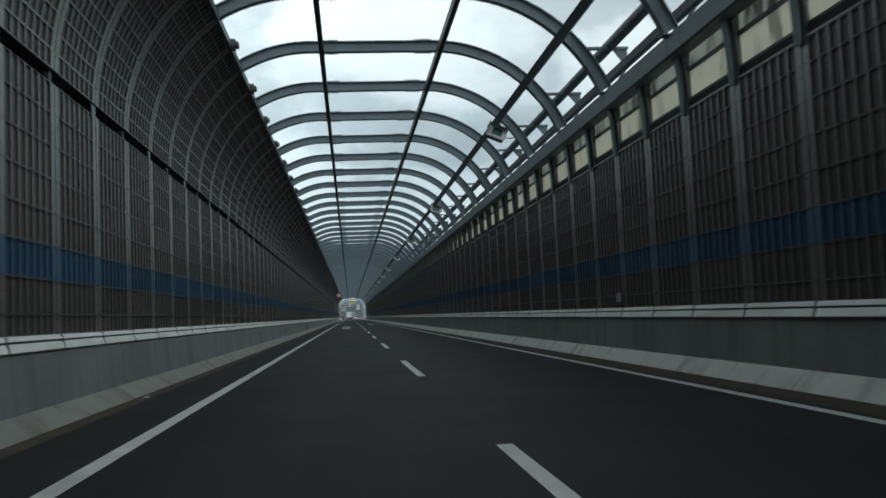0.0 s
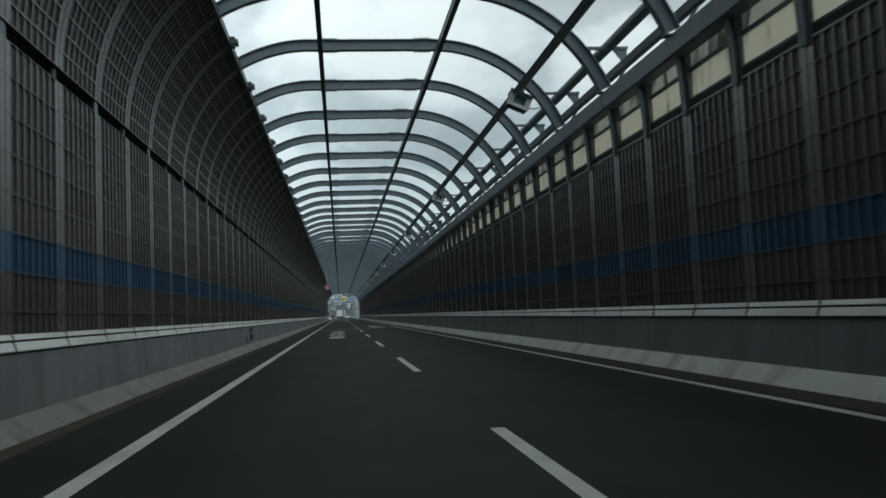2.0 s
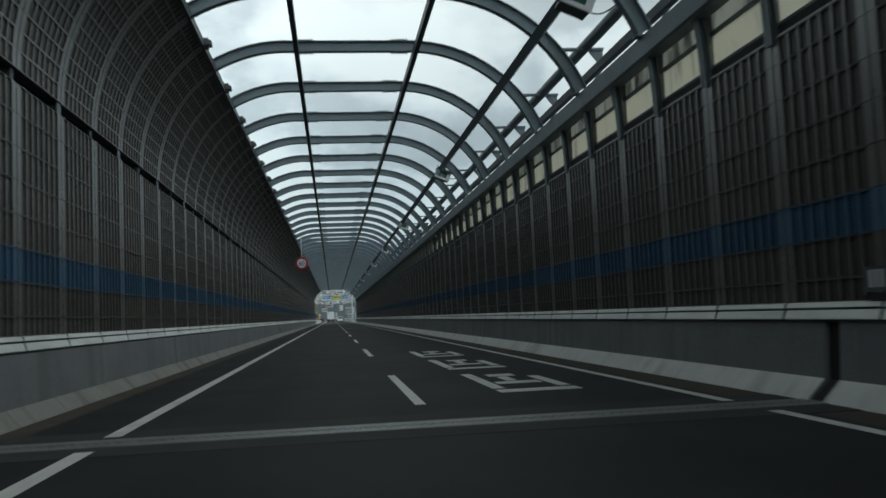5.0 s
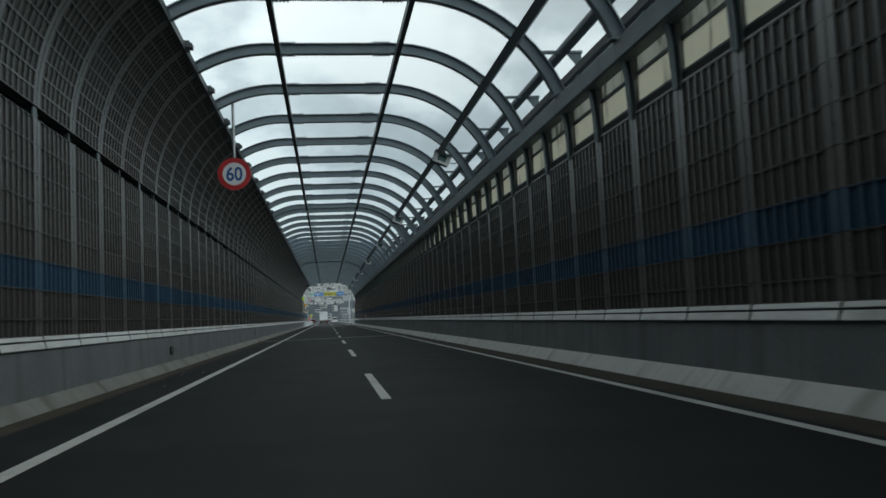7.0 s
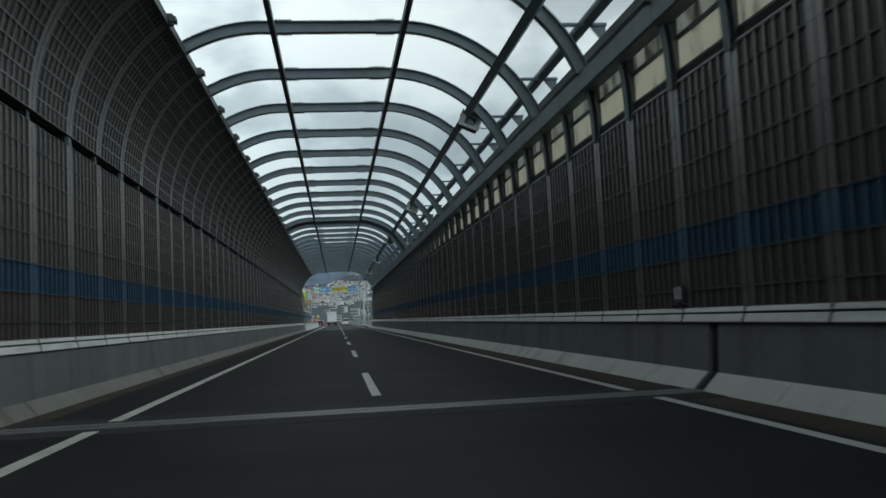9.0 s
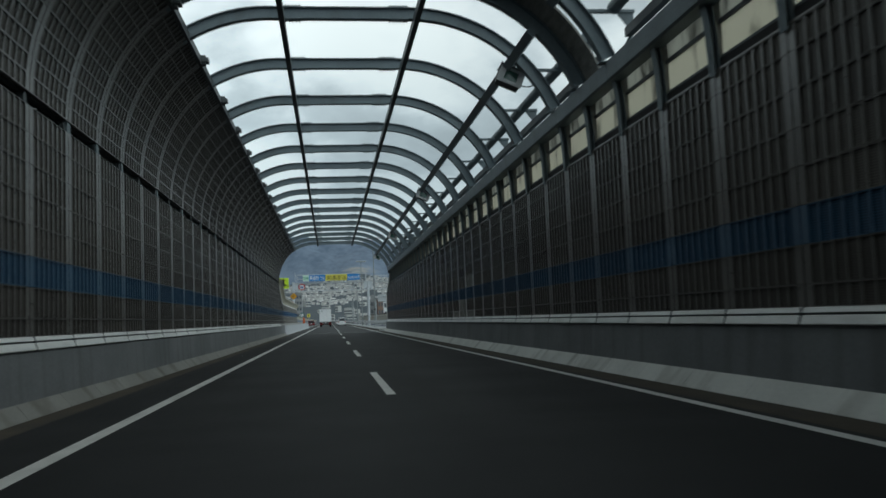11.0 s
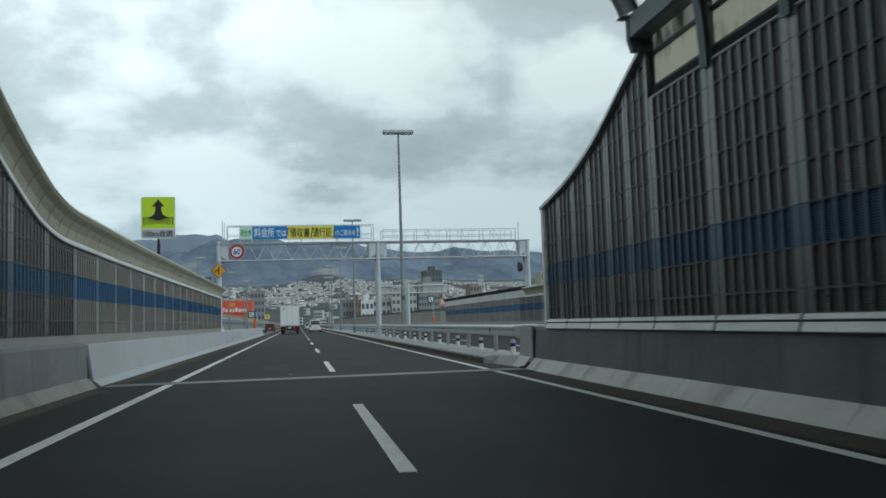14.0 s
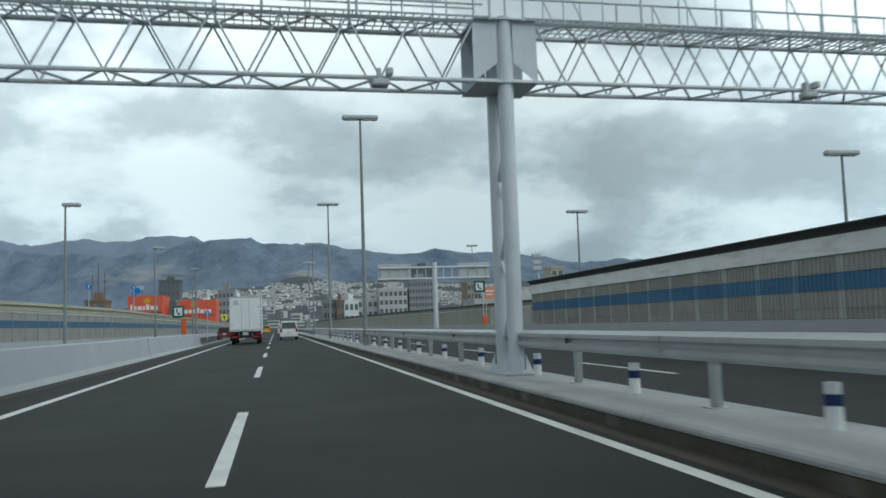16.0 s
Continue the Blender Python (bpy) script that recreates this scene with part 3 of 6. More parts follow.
# ---- sound panels ----
def panel_shape(width, height, cells, margin=0.14, depth=0.030, edge=0.014, flange=1):
    """A sheet-metal panel with sunken perforated fields; it faces +x, its foot is at z = 0."""
    s = Shape()
    w = width / 2
    pitch = (width - 2 * margin) / cells
    fields = [(-w + margin + pitch * i + 0.085 * pitch, -w + margin + pitch * (i + 1) - 0.085 * pitch) for i in range(cells)]
    za, zb = edge, height - edge
    quad = lambda y0, y1, z0, z1, x, slot: s.add([(x, y0, z0), (x, y1, z0), (x, y1, z1), (x, y0, z1)], [(0, 1, 2, 3)], slot)
    for a, b in zip([-w] + [f[1] for f in fields], [f[0] for f in fields] + [w]):
        quad(a, b, 0, height, 0, 0)
    for a, b in fields:
        quad(a, b, 0, za, 0, flange)
        quad(a, b, zb, height, 0, flange)
        quad(a, b, za, zb, -depth, 1)
        s.add([(0, a, za), (0, b, za), (0, b, zb), (0, a, zb), (-depth, a, za), (-depth, b, za), (-depth, b, zb), (-depth, a, zb)],
              [(0, 1, 5, 4), (1, 2, 6, 5), (2, 3, 7, 6), (3, 0, 4, 7)], 1)
    s.add([(0, -w, 0), (0, w, 0), (0, w, height), (0, -w, height), (-0.08, -w, 0), (-0.08, w, 0), (-0.08, w, height), (-0.08, -w, height)],
          [(0, 1, 5, 4), (1, 2, 6, 5), (2, 3, 7, 6), (3, 0, 4, 7)], 1)
    return s


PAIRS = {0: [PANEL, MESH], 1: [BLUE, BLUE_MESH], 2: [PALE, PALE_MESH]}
REPAIRED = {(275.5, 3), (275.5, 0), (277.5, 0), (277.5, 1), (279.5, 0)}   # bays and rows of the right wall


def panel_field(wall, places, near):
    """Panels as (shape key, matrix): those for which near() holds are objects, the rest one mesh per colour."""
    shapes, meshes, rest = {}, {}, {}
    for key, m in places:
        if key not in shapes:
            width, height, cells, tint = key
            shapes[key] = panel_shape(width, height, cells, flange=0 if height < 0.3 else 1)
            meshes[key] = shapes[key].mesh("panel", PAIRS[tint])
        if near(m.translation.y):
            ob = new("panel", meshes[key])
            ob.parent = wall
            ob.matrix_basis = m
        else:
            rest.setdefault(key[3], []).append((key, m))
    for tint, some in rest.items():
        verts, faces, slots, base = [], [], [], 0
        for key, m in some:
            sh = shapes[key]
            p = np.array(sh.v) @ np.array(m.to_3x3()).T + np.array(m.translation)
            verts.append(p)
            faces += [tuple(base + i for i in f) for f in sh.f]
            slots += sh.m
            base += len(sh.v)
        me = bpy.data.meshes.new("panel_field")
        me.from_pydata(np.concatenate(verts).tolist(), [], faces)
        for mm in PAIRS[tint]:
            me.materials.append(mm)
        me.polygons.foreach_set("material_index", slots)
        me.update()
        ob = new("panel_field", me)
        ob.parent = wall
        tagged(ob, kind="stuff")


def wall_places(x, turn, top, y0, y1):
    out = []
    edges = ROWS + [top]
    y = y0
    while y < y1 - 0.5:
        for r in range(8):
            h = round(edges[r + 1] - edges[r] - 0.006, 3)
            tint = 1 if r == 2 else 2 if x > 0 and (y, r) in REPAIRED else 0
            out.append(((1.975, h, 7, tint), pose(x, y + 1, edges[r], 0, 0, turn)))
        y += 2
    return out


# white covers over the parapet, one for each bay
cover = Shape()
cover.prism([(0.0, 0.0), (0.085, 0.0), (0.095, 0.012), (0.060, 0.105), (0.050, 0.112), (0.0, 0.112)], -0.966, 0.966)
cover.prism([(0.0, 0.138), (0.055, 0.138), (0.060, 0.146), (0.038, 0.195), (0.0, 0.205)], -0.968, 0.968)
cover.box(-0.02, 0.03, -1.0, 1.0, -0.03, 0.19, 1)
for ya, yb in ((-1.0, -0.972), (0.972, 1.0)):
    cover.prism([(0.0, -0.01), (0.094, -0.005), (0.062, 0.11), (0.045, 0.2), (0.0, 0.2)], ya, yb, 1)
cover_mesh = cover.mesh("cover", [CAP, PURLIN])

NEAR = {0: (-6, 68), 1: (121, 196), 2: (246, 322)}
walls_l, walls_r = [], []
for i, (a, b) in enumerate(SPANS):
    wl_ = part(f"wall_left_{i + 1}", Shape().box(XL - 0.24, XL - 0.10, a, b, 0.9, 4.66), PURLIN)
    tagged(wl_, "wall of dark grey perforated sound panels with a blue row", "sound wall", kind="structure")
    wr_ = part(f"wall_right_{i + 1}", Shape().box(XR + 0.10, XR + 0.24, a, b, 0.9, 4.56), PURLIN)
    tagged(wr_, "wall of dark grey perforated sound panels with a blue row under cream windows", "sound wall", kind="structure")
    walls_l.append(wl_), walls_r.append(wr_)
    lo, hi = NEAR[i]
    inside = lambda y, lo=lo, hi=hi: lo < y < hi
    panel_field(wl_, wall_places(XL, 0, 4.67, a, b), inside)
    panel_field(wr_, wall_places(XR, 180, 4.57, a, b), inside)
    y = a
    while y < b - 0.5:
        for wall, x, turn in ((wl_, XL + 0.02, 0), (wr_, XR - 0.02, 180)):
            ob = new("cover", cover_mesh)
            ob.parent = wall
            ob.matrix_basis = pose(x, y + 1, 0.935, 0, 0, turn)
        y += 2

# upper bend on the left
upper_walls = []
BEND_ROWS = 12
STEP = 3.29 / RL / BEND_ROWS
for i, (a, b) in enumerate(SPANS):
    bend = [(CL[0] - (RL + 0.10) * math.cos(STEP * k), CL[1] + (RL + 0.10) * math.sin(STEP * k)) for k in range(BEND_ROWS + 1)]
    bend += [(CL[0] - (RL + 0.20) * math.cos(STEP * k), CL[1] + (RL + 0.20) * math.sin(STEP * k)) for k in range(BEND_ROWS, -1, -1)]
    up = part(f"wall_left_bend_{i + 1}", Shape().prism(bend, a, b), PURLIN)
    tagged(up, "inward bending upper wall of dark perforated sound panels", "sound wall", kind="structure")
    upper_walls.append(up)
    places, y = [], a
    while y < b - 0.5:
        for r in range(BEND_ROWS):
            t = STEP * (r + 0.5)
            rad = RL * math.cos(STEP / 2)
            m = pose(CL[0] - rad * math.cos(t), y + 1, CL[1] + rad * math.sin(t), 0, math.degrees(t), 0) @ Matrix.Translation((0, 0, -0.1355))
            places.append(((1.975, 0.271, 7, 0), m))
        y += 2
    lo, hi = {0: (-2, 49), 1: (150, 201), 2: (271, 322)}[i]
    panel_field(up, places, lambda y, lo=lo, hi=hi: lo < y < hi)
    tt = STEP * BEND_ROWS
    ex, ez = CL[0] - RL * math.cos(tt), CL[1] + RL * math.sin(tt)
    part("edge_trim", Shape().box(ex - 0.22, ex + 0.03, a, b, ez - 0.03, ez + 0.16), PURLIN, up)
    clip = Shape().box(ex + 0.03, ex + 0.20, -0.13, 0.13, ez + 0.02, ez + 0.13).box(ex + 0.0, ex + 0.13, -0.09, 0.09, ez - 0.04, ez + 0.2).mesh("edge_clip", PURLIN)
    for y in POSTS:
        if a <= y < b and y not in ARCHES:
            ob = new("edge_clip", clip)
            ob.parent = up
            ob.location.y = y
    # open slot between the two walls: sheet painted black for its shade, posts and bolts
    part("slot_back", Shape().box(XL - 0.30, XL - 0.22, a, b, 4.5, 5.05), SLOT_BLACK, up)
    slot_post = Shape().box(XL - 0.20, XL - 0.06, -0.06, 0.06, 4.55, 5.0).mesh("slot_post", PURLIN)
    bolt = Shape().tube([(XL - 0.22, 0.85, 4.72), (XL - 0.17, 0.85, 4.72)], 0.016, 6).tube([(XL - 0.22, 0.85, 4.81), (XL - 0.17, 0.85, 4.81)], 0.016, 6).mesh("slot_bolt", WHITE)
    for k, y in enumerate(POSTS):
        if a <= y < b:
            ob = new("slot_post", slot_post)
            ob.parent, ob.location.y = up, y
            ob = new("slot_bolt", bolt)
            ob.parent, ob.location.y = up, y

# right side above the panels: slot, windows, stubs and the long beam
stub_path = [(4.675, 4.50), (4.665, 4.75), (4.65, 5.05), (4.63, 5.30), (4.605, 5.46), (4.58, 5.57)]
stub = Shape().sweep(stub_path, [(-0.09, 0.0), (0.09, 0.0), (0.09, 0.02), (0.012, 0.02), (0.012, -0.075), (0.09, -0.075), (0.09, -0.09), (-0.09, -0.09), (-0.09, -0.075), (-0.012, -0.075), (-0.012, 0.02), (-0.09, 0.02)]).mesh("stub_column", STEEL)
pane_mesh = Shape().box(4.84, 4.855, -0.985, 0.985, 4.80, 5.30).mesh("window_pane", WINDOW)
pane_top_mesh = Shape().box(4.84, 4.855, -0.985, 0.985, 5.34, 5.86).mesh("window_pane", WINDOW_OLD)
bars = Shape().box(4.81, 4.87, -0.985, 0.985, 4.74, 4.82).box(4.80, 4.87, -0.985, 0.985, 5.29, 5.35)
cheek_mesh = Shape().add([(x, y, z) for y in (-0.012, 0.012) for x, z in ((4.73, 4.60), (4.84, 4.70), (4.84, 5.86), (4.60, 5.86), (4.66, 5.40))],
                         [(0, 1, 2, 3, 4), (9, 8, 7, 6, 5)] + [(i, 5 + i, 5 + (i + 1) % 5, (i + 1) % 5) for i in range(5)]).mesh("end_cheek", CHEEK)
bar_mesh = bars.mesh("window_frame", PURLIN)
sill_mesh = Shape().box(4.70, 4.74, -0.985, 0.985, 4.575, 4.60).mesh("panel_top_rail", PANEL)
for i, (a, b) in enumerate(SPANS):
    wr_ = walls_r[i]
    # black sheet put in for the shade of the slot under the windows
    part("slot_back", Shape().box(4.76, 4.82, a, b, 4.40, 4.75), SLOT_BLACK, wr_)
    part("eaves_sheet", Shape().prism([(4.60, 5.90), (4.95, 5.80), (4.95, 5.84), (4.60, 5.96)], a, b), STEEL, wr_)
    for y in POSTS:
        if not a <= y < b:
            continue
        for me, nm, dy in ((stub, "stub_column", 0), (pane_mesh, "window_pane", 1), (pane_top_mesh, "window_pane", 1), (bar_mesh, "window_frame", 1), (cheek_mesh, "end_cheek", 0), (sill_mesh, "panel_top_rail", 1)):
            ob = new(nm, me)
            ob.parent, ob.location.y = wr_, y + dy
    y = a
    while y < b - 0.1:
        e = min(y + 12, b)
        bm_ = part("eaves_beam", Shape().prism([(4.45, 5.58), (4.49, 5.55), (4.74, 5.55), (4.74, 5.93), (4.45, 5.93)], y + 0.01, e - 0.01), STEEL)
        tagged(bm_, "long grey steel eaves beam carrying the roof arches", "beam", "eaves beams", "structure")
        y = e

# ---- roof arches ----
SECTION = [(-0.1, 0.0), (0.1, 0.0), (0.1, 0.022), (0.012, 0.022), (0.012, 0.263), (0.1, 0.263), (0.1, 0.285), (-0.1, 0.285), (-0.1, 0.263), (-0.012, 0.263), (-0.012, 0.022), (-0.1, 0.022)]
def arch_r(a):
    """The left bend flattens towards the crown."""
    return RL + 0.03 if a < 48 else RL + 0.03 - 0.19 * ((a - 48) / 42) ** 0.8


arch_path = [(XL - 0.02, 4.55)] + [(CL[0] - arch_r(4.5 * k) * math.cos(radians(4.5 * k)), CL[1] + arch_r(4.5 * k) * math.sin(radians(4.5 * k))) for k in range(21)]
arch_path += [(CR[0] + RR * math.sin(radians(4.5 * k)), CR[1] + RR * math.cos(radians(4.5 * k))) for k in range(16)]
arch_path = [p for p in arch_path if not (p[0] > 4 and p[1] < 5.93)]
arch_mesh = Shape().sweep(arch_path, SECTION).mesh("roof_arch", STEEL)
arch = tagged(new("roof_arch", arch_mesh), "grey-blue steel arch over the road, open to the sky", "roof arch", "roof arches over the road", "structure")
TOPZ = CL[1] + RL - 0.16
for x in (-1.62, 0.86):
    sp = Shape().box(x - 0.22, x + 0.22, -0.11, 0.11, TOPZ - 0.012, TOPZ).box(x - 0.22, x + 0.22, -0.11, 0.11, TOPZ + 0.285, TOPZ + 0.297)
    for j in range(6):
        for z0, z1 in ((-0.045, 0.0), (0.295, 0.335)):
            sp.box(x - 0.2 + 0.08 * j - 0.014, x - 0.2 + 0.08 * j + 0.014, -0.075, -0.045, TOPZ + z0, TOPZ + z1)
            sp.box(x - 0.2 + 0.08 * j - 0.014, x - 0.2 + 0.08 * j + 0.014, 0.045, 0.075, TOPZ + z0, TOPZ + z1)
    part("splice_plate", sp, STEEL, arch)
foot = Shape().box(4.34, 4.74, -0.13, 0.13, 5.93, 5.955)
part("foot_plate", foot, STEEL, arch)
bracket = Shape().box(4.10, 5.10, -0.05, 0.05, 6.93, 6.99).add([(4.75, -0.02, 6.93), (5.08, -0.02, 6.93), (5.08, -0.02, 6.5), (4.75, 0.02, 6.93), (5.08, 0.02, 6.93), (5.08, 0.02, 6.5)], [(0, 1, 2), (3, 5, 4), (0, 3, 4, 1), (1, 4, 5, 2), (2, 5, 3, 0)])
bracket.tube([(5.06, 0, 6.55), (4.68, 0, 5.93)], 0.035, 6)
part("outrigger", bracket, STEEL, arch)
arch.location.y = ARCHES[0]
for y in ARCHES[1:]:
    copy_thing(arch, Matrix.Translation((0, y + (0.12 if y > 209 else 0.0), 0)))
# the roof joint at 259 m: one more arch and a bent cover sheet beside it
copy_thing(arch, Matrix.Translation((0, 259.55, 0)))
cover_sheet = Shape().sweep(arch_path, [(0.0, 0.29), (0.95, 0.29), (0.95, 0.33), (0.0, 0.33)])
ob = part("joint_cover", cover_sheet, CHEEK)
ob.location.y = 258.55
tagged(ob, "bent weathered steel sheet covering a joint in the roof", "joint cover", kind="structure")

for i, (a, b) in enumerate(((START, 117.6), (119.4, 207.6), (209.4, 257.7), (259.4, EXIT))):
    for nm, s in (("purlin", Shape().box(-1.88, -1.76, a, b, TOPZ - 0.15, TOPZ + 0.05)), ("purlin", Shape().box(1.20, 1.32, a, b, TOPZ - 0.17, TOPZ + 0.03)),
                  ("purlin", Shape().prism([(3.37, 7.17), (3.51, 7.03), (3.67, 7.19), (3.53, 7.33)], a, b)),
                  ("cable_pipe", Shape().tube([(4.72, a, 7.06), (4.72, b, 7.06)], 0.13, 12)), ("cable_rack", Shape().prism([(4.92, 6.48), (5.06, 6.48), (5.06, 6.66), (4.92, 6.66)], a, b))):
        # crown purlins are coloured dark to look backlit; the side one is lighter
        ob = part(nm, s, STEEL if nm == "cable_pipe" or s.v[0][0] > 3 and nm == "purlin" else PURLIN)
        tagged(ob, "dark steel member running along the roof" if nm == "purlin" else "dark pipe carried outside the roof arches", nm.replace("_", " "), "roof members", "structure")

# ---- floodlights under the roof ----
def floodlight():
    t = thing("floodlight", "grey box floodlight with green glass hung from a roof purlin", "floodlight", "floodlights along the roof")
    m = pose(3.58, 0, 6.92, 0, 23, 0) @ Matrix.Scale(1.08, 4)
    s = Shape()
    s.box(-0.27, 0.27, -0.20, 0.24, -0.17, 0.17, m=m)
    part("housing", s, PURLIN, t)
    f = Shape()
    for a in ((-0.29, 0.29, -0.235, -0.195, 0.11, 0.19), (-0.29, 0.29, -0.235, -0.195, -0.19, -0.11), (-0.29, -0.15, -0.235, -0.195, -0.11, 0.11), (0.15, 0.29, -0.235, -0.195, -0.11, 0.11)):
        f.box(*a, m=m)
    part("bezel", f, WHITE, t)
    part("lens", Shape().box(-0.16, 0.16, -0.215, -0.20, -0.12, 0.12, m=m), LAMPGLASS, t)
    part("hood", Shape().box(-0.31, 0.31, -0.33, 0.28, 0.17, 0.19, m=m), PURLIN, t)
    part("bracket", Shape().box(-0.04, 0.04, -0.05, 0.05, 0.17, 0.42, m=m).box(-0.30, -0.27, -0.06, 0.06, -0.1, 0.3, m=m).box(0.27, 0.30, -0.06, 0.06, -0.1, 0.3, m=m), PURLIN, t)
    pts = [(3.45 + 1.2 * u, 0.15 + 0.5 * u, 7.2 - 0.35 * math.sin(math.pi * u) - 0.05 * u) for u in [k / 10 for k in range(11)]]
    part("cable", Shape().tube(pts, 0.016, 5), BLACK, t)
    return t


light = floodlight()
LIGHTS = [26.3 + 20 * k for k in range(-2, 5)] + [124.4 + 20 * k for k in range(5)] + [222.2 + 20 * k for k in range(6)]
light.location.y = LIGHTS[0]
for y in LIGHTS[1:]:
    copy_thing(light, Matrix.Translation((0, y, 0)))


def round_sign(name, x, y, z, radius, label):
    """A speed sign: red rim, white field, blue numerals."""
    t = thing(name, label, "road sign", at=pose(x, y, z))
    disc = lambda r, y0, y1: Shape().tube([(0, y0, 0), (0, y1, 0)], r, 40)
    part("plate", disc(radius, 0.0, 0.03), GREYSIGN, t)
    part("rim", disc(radius, -0.006, 0.0), RED, t)
    part("field", disc(radius * 0.70, -0.011, -0.004), WHITE, t)
    lettering("60", radius * 1.02, SIGNTEXT, t, pose(0, -0.013, 0, 90, 0, 0), "numeral", 0.98, 1.15, 0.002, 0.008)
    return t


s60 = round_sign("speed_sign", -3.45, 179.54, 5.73, 0.495, "round red-rimmed speed sign hung on a pole under the roof")
part("pole", Shape().tube([(0, 0.07, -0.3), (0, 0.07, 2.42)], 0.045, 10), ZINC, s60)
for za, zb in ((0.18, 0.24), (-0.24, -0.18), (2.36, 2.42)):
    part("pole_clamp", Shape().box(-0.11, 0.11, 0.02, 0.15, za, zb), ZINC, s60)


# ---- small plates on the sound walls ----
def marker_plate(y):
    t = thing("distance_plate", "small dark distance plate with pale figures on the sound wall", "marker plate", "plates on the sound wall", at=pose(4.64, y, 1.37))
    part("plate", Shape().box(0.0, 0.02, -0.19, 0.19, -0.14, 0.14), PURLIN, t)
    part("bracket", Shape().box(0.02, 0.06, -0.05, 0.05, -0.10, 0.10), ZINC, t)
    part("ledge", Shape().box(-0.02, 0.05, -0.20, 0.20, -0.22, -0.17), JOINT, t)
    for k in range(3):
        part("figure_bar", Shape().box(-0.004, 0.0, -0.14 + 0.1 * k, -0.07 + 0.1 * k, -0.09, 0.10), GREYSIGN, t)
    return t


for y in (17.75, 117.6, 209.7):
    marker_plate(y)


# ---- litter and weeds ----
rl = random.Random(11)
def litter(x, y, size):
    """A crumpled scrap: a squashed, uneven lump."""
    s = Shape()
    n = 7
    ring = [(size * rl.uniform(0.6, 1.2) * math.cos(6.283 * k / n), size * rl.uniform(0.4, 0.9) * math.sin(6.283 * k / n), rl.uniform(0.0, 0.006)) for k in range(n)]
    s.add(ring + [(0.1 * size, 0, size * 0.4)], [(k, (k + 1) % n, n) for k in range(n)] + [tuple(range(n - 1, -1, -1))])
    t = part("litter", s, GREYSIGN)
    t.location = (x, y, 0.005)
    tagged(t, "small pale scrap of litter lying on the asphalt", "litter", "scraps on the road")


for x, y, size in ((-0.46, 196.6, 0.035), (-4.25, 275.6, 0.05), (-4.75, 14.0, 0.07), (-3.97, 175.6, 0.04), (-4.1, 171.0, 0.03), (-1.05, 330.2, 0.035), (-4.40, 175.0, 0.035), (-4.55, 176.3, 0.025), (-4.50, 173.2, 0.03)):
    litter(x, y, size)


def weed(x, y, z):
    s = Shape()
    for k in range(16):
        a, l, w = rl.uniform(0, 6.283), rl.uniform(0.05, 0.13), 0.008
        dx, dy = math.cos(a), math.sin(a)
        bx, by = x - abs(dx) * 0.02, y + rl.uniform(-0.05, 0.05)
        s.add([(bx - dy * w, by + dx * w, z), (bx + dy * w, by - dx * w, z), (bx - abs(dx) * l * 0.5, by + dy * l * 0.5, z + l)], [(0, 1, 2)])
    t = part("weed", s, WEED)
    tagged(t, "small green weed rooted in a parapet joint", "weed", "weeds in the parapet")


for x, y, z in ((4.62, 59.4, 0.93), (4.62, 57.5, 0.93), (4.62, 101.5, 0.93)):
    weed(x, y, z)


# ---- evacuation plates on the left parapet ----
def evacuation_plate(y, z, w, h, figures):
    t = thing("evacuation_plate", "dark green evacuation plate with white symbols on the parapet", "sign", "plates on the parapet", at=pose(-5.262, y, z))
    part("plate", Shape().box(-0.035, 0.02, -w / 2, w / 2, -h / 2, h / 2), EVAC, t)
    for k in range(figures):
        c = (k - (figures - 1) / 2) * w / figures
        part("symbol_bar", Shape().box(0.02, 0.024, c - 0.13 * w, c - 0.05 * w, -0.05 * h, 0.30 * h).box(0.02, 0.024, c - 0.05 * w, c + 0.13 * w, 0.0, 0.14 * h), GREYSIGN, t)
    return t


evacuation_plate(80.25, 0.60, 1.05, 0.46, 2)
evacuation_plate(78.45, 0.40, 0.40, 0.20, 1)
evacuation_plate(178.7, 0.52, 0.36, 0.22, 1)

# ---- outside: the walls that go on from the mouth ----
def smooth_top(points):
    """A smooth line of heights through (y, z) points."""
    n = len(points)
    slope = [(points[min(i + 1, n - 1)][1] - points[max(i - 1, 0)][1]) / (points[min(i + 1, n - 1)][0] - points[max(i - 1, 0)][0]) for i in range(n)]

    def top(y):
        if y <= points[0][0]:
            return points[0][1]
        for i in range(n - 1):
            (ya, za), (yb, zb) = points[i], points[i + 1]
            if y <= yb:
                h = yb - ya
                u = (y - ya) / h
                return za * (1 + 2 * u) * (1 - u) ** 2 + zb * u * u * (3 - 2 * u) + h * slope[i] * u * (1 - u) ** 2 - h * slope[i + 1] * u * u * (1 - u)
        return points[-1][1]
    return top


top_l = smooth_top([(321.5, 4.55), (322.2, 4.22), (323.1, 3.84), (324.0, 3.52), (325.0, 3.22), (326.3, 3.02), (328, 2.97), (335, 2.92), (400, 2.90)])
pipe_l = smooth_top([(321.5, 0.50), (323.1, 0.52), (324.5, 0.54), (326.3, 0.55), (328.0, 0.56), (400, 0.56)])
top_r = smooth_top([(321.5, 5.42), (322.3, 5.10), (323.8, 4.46), (325.0, 4.10), (326.0, 3.88), (327.9, 3.60)])


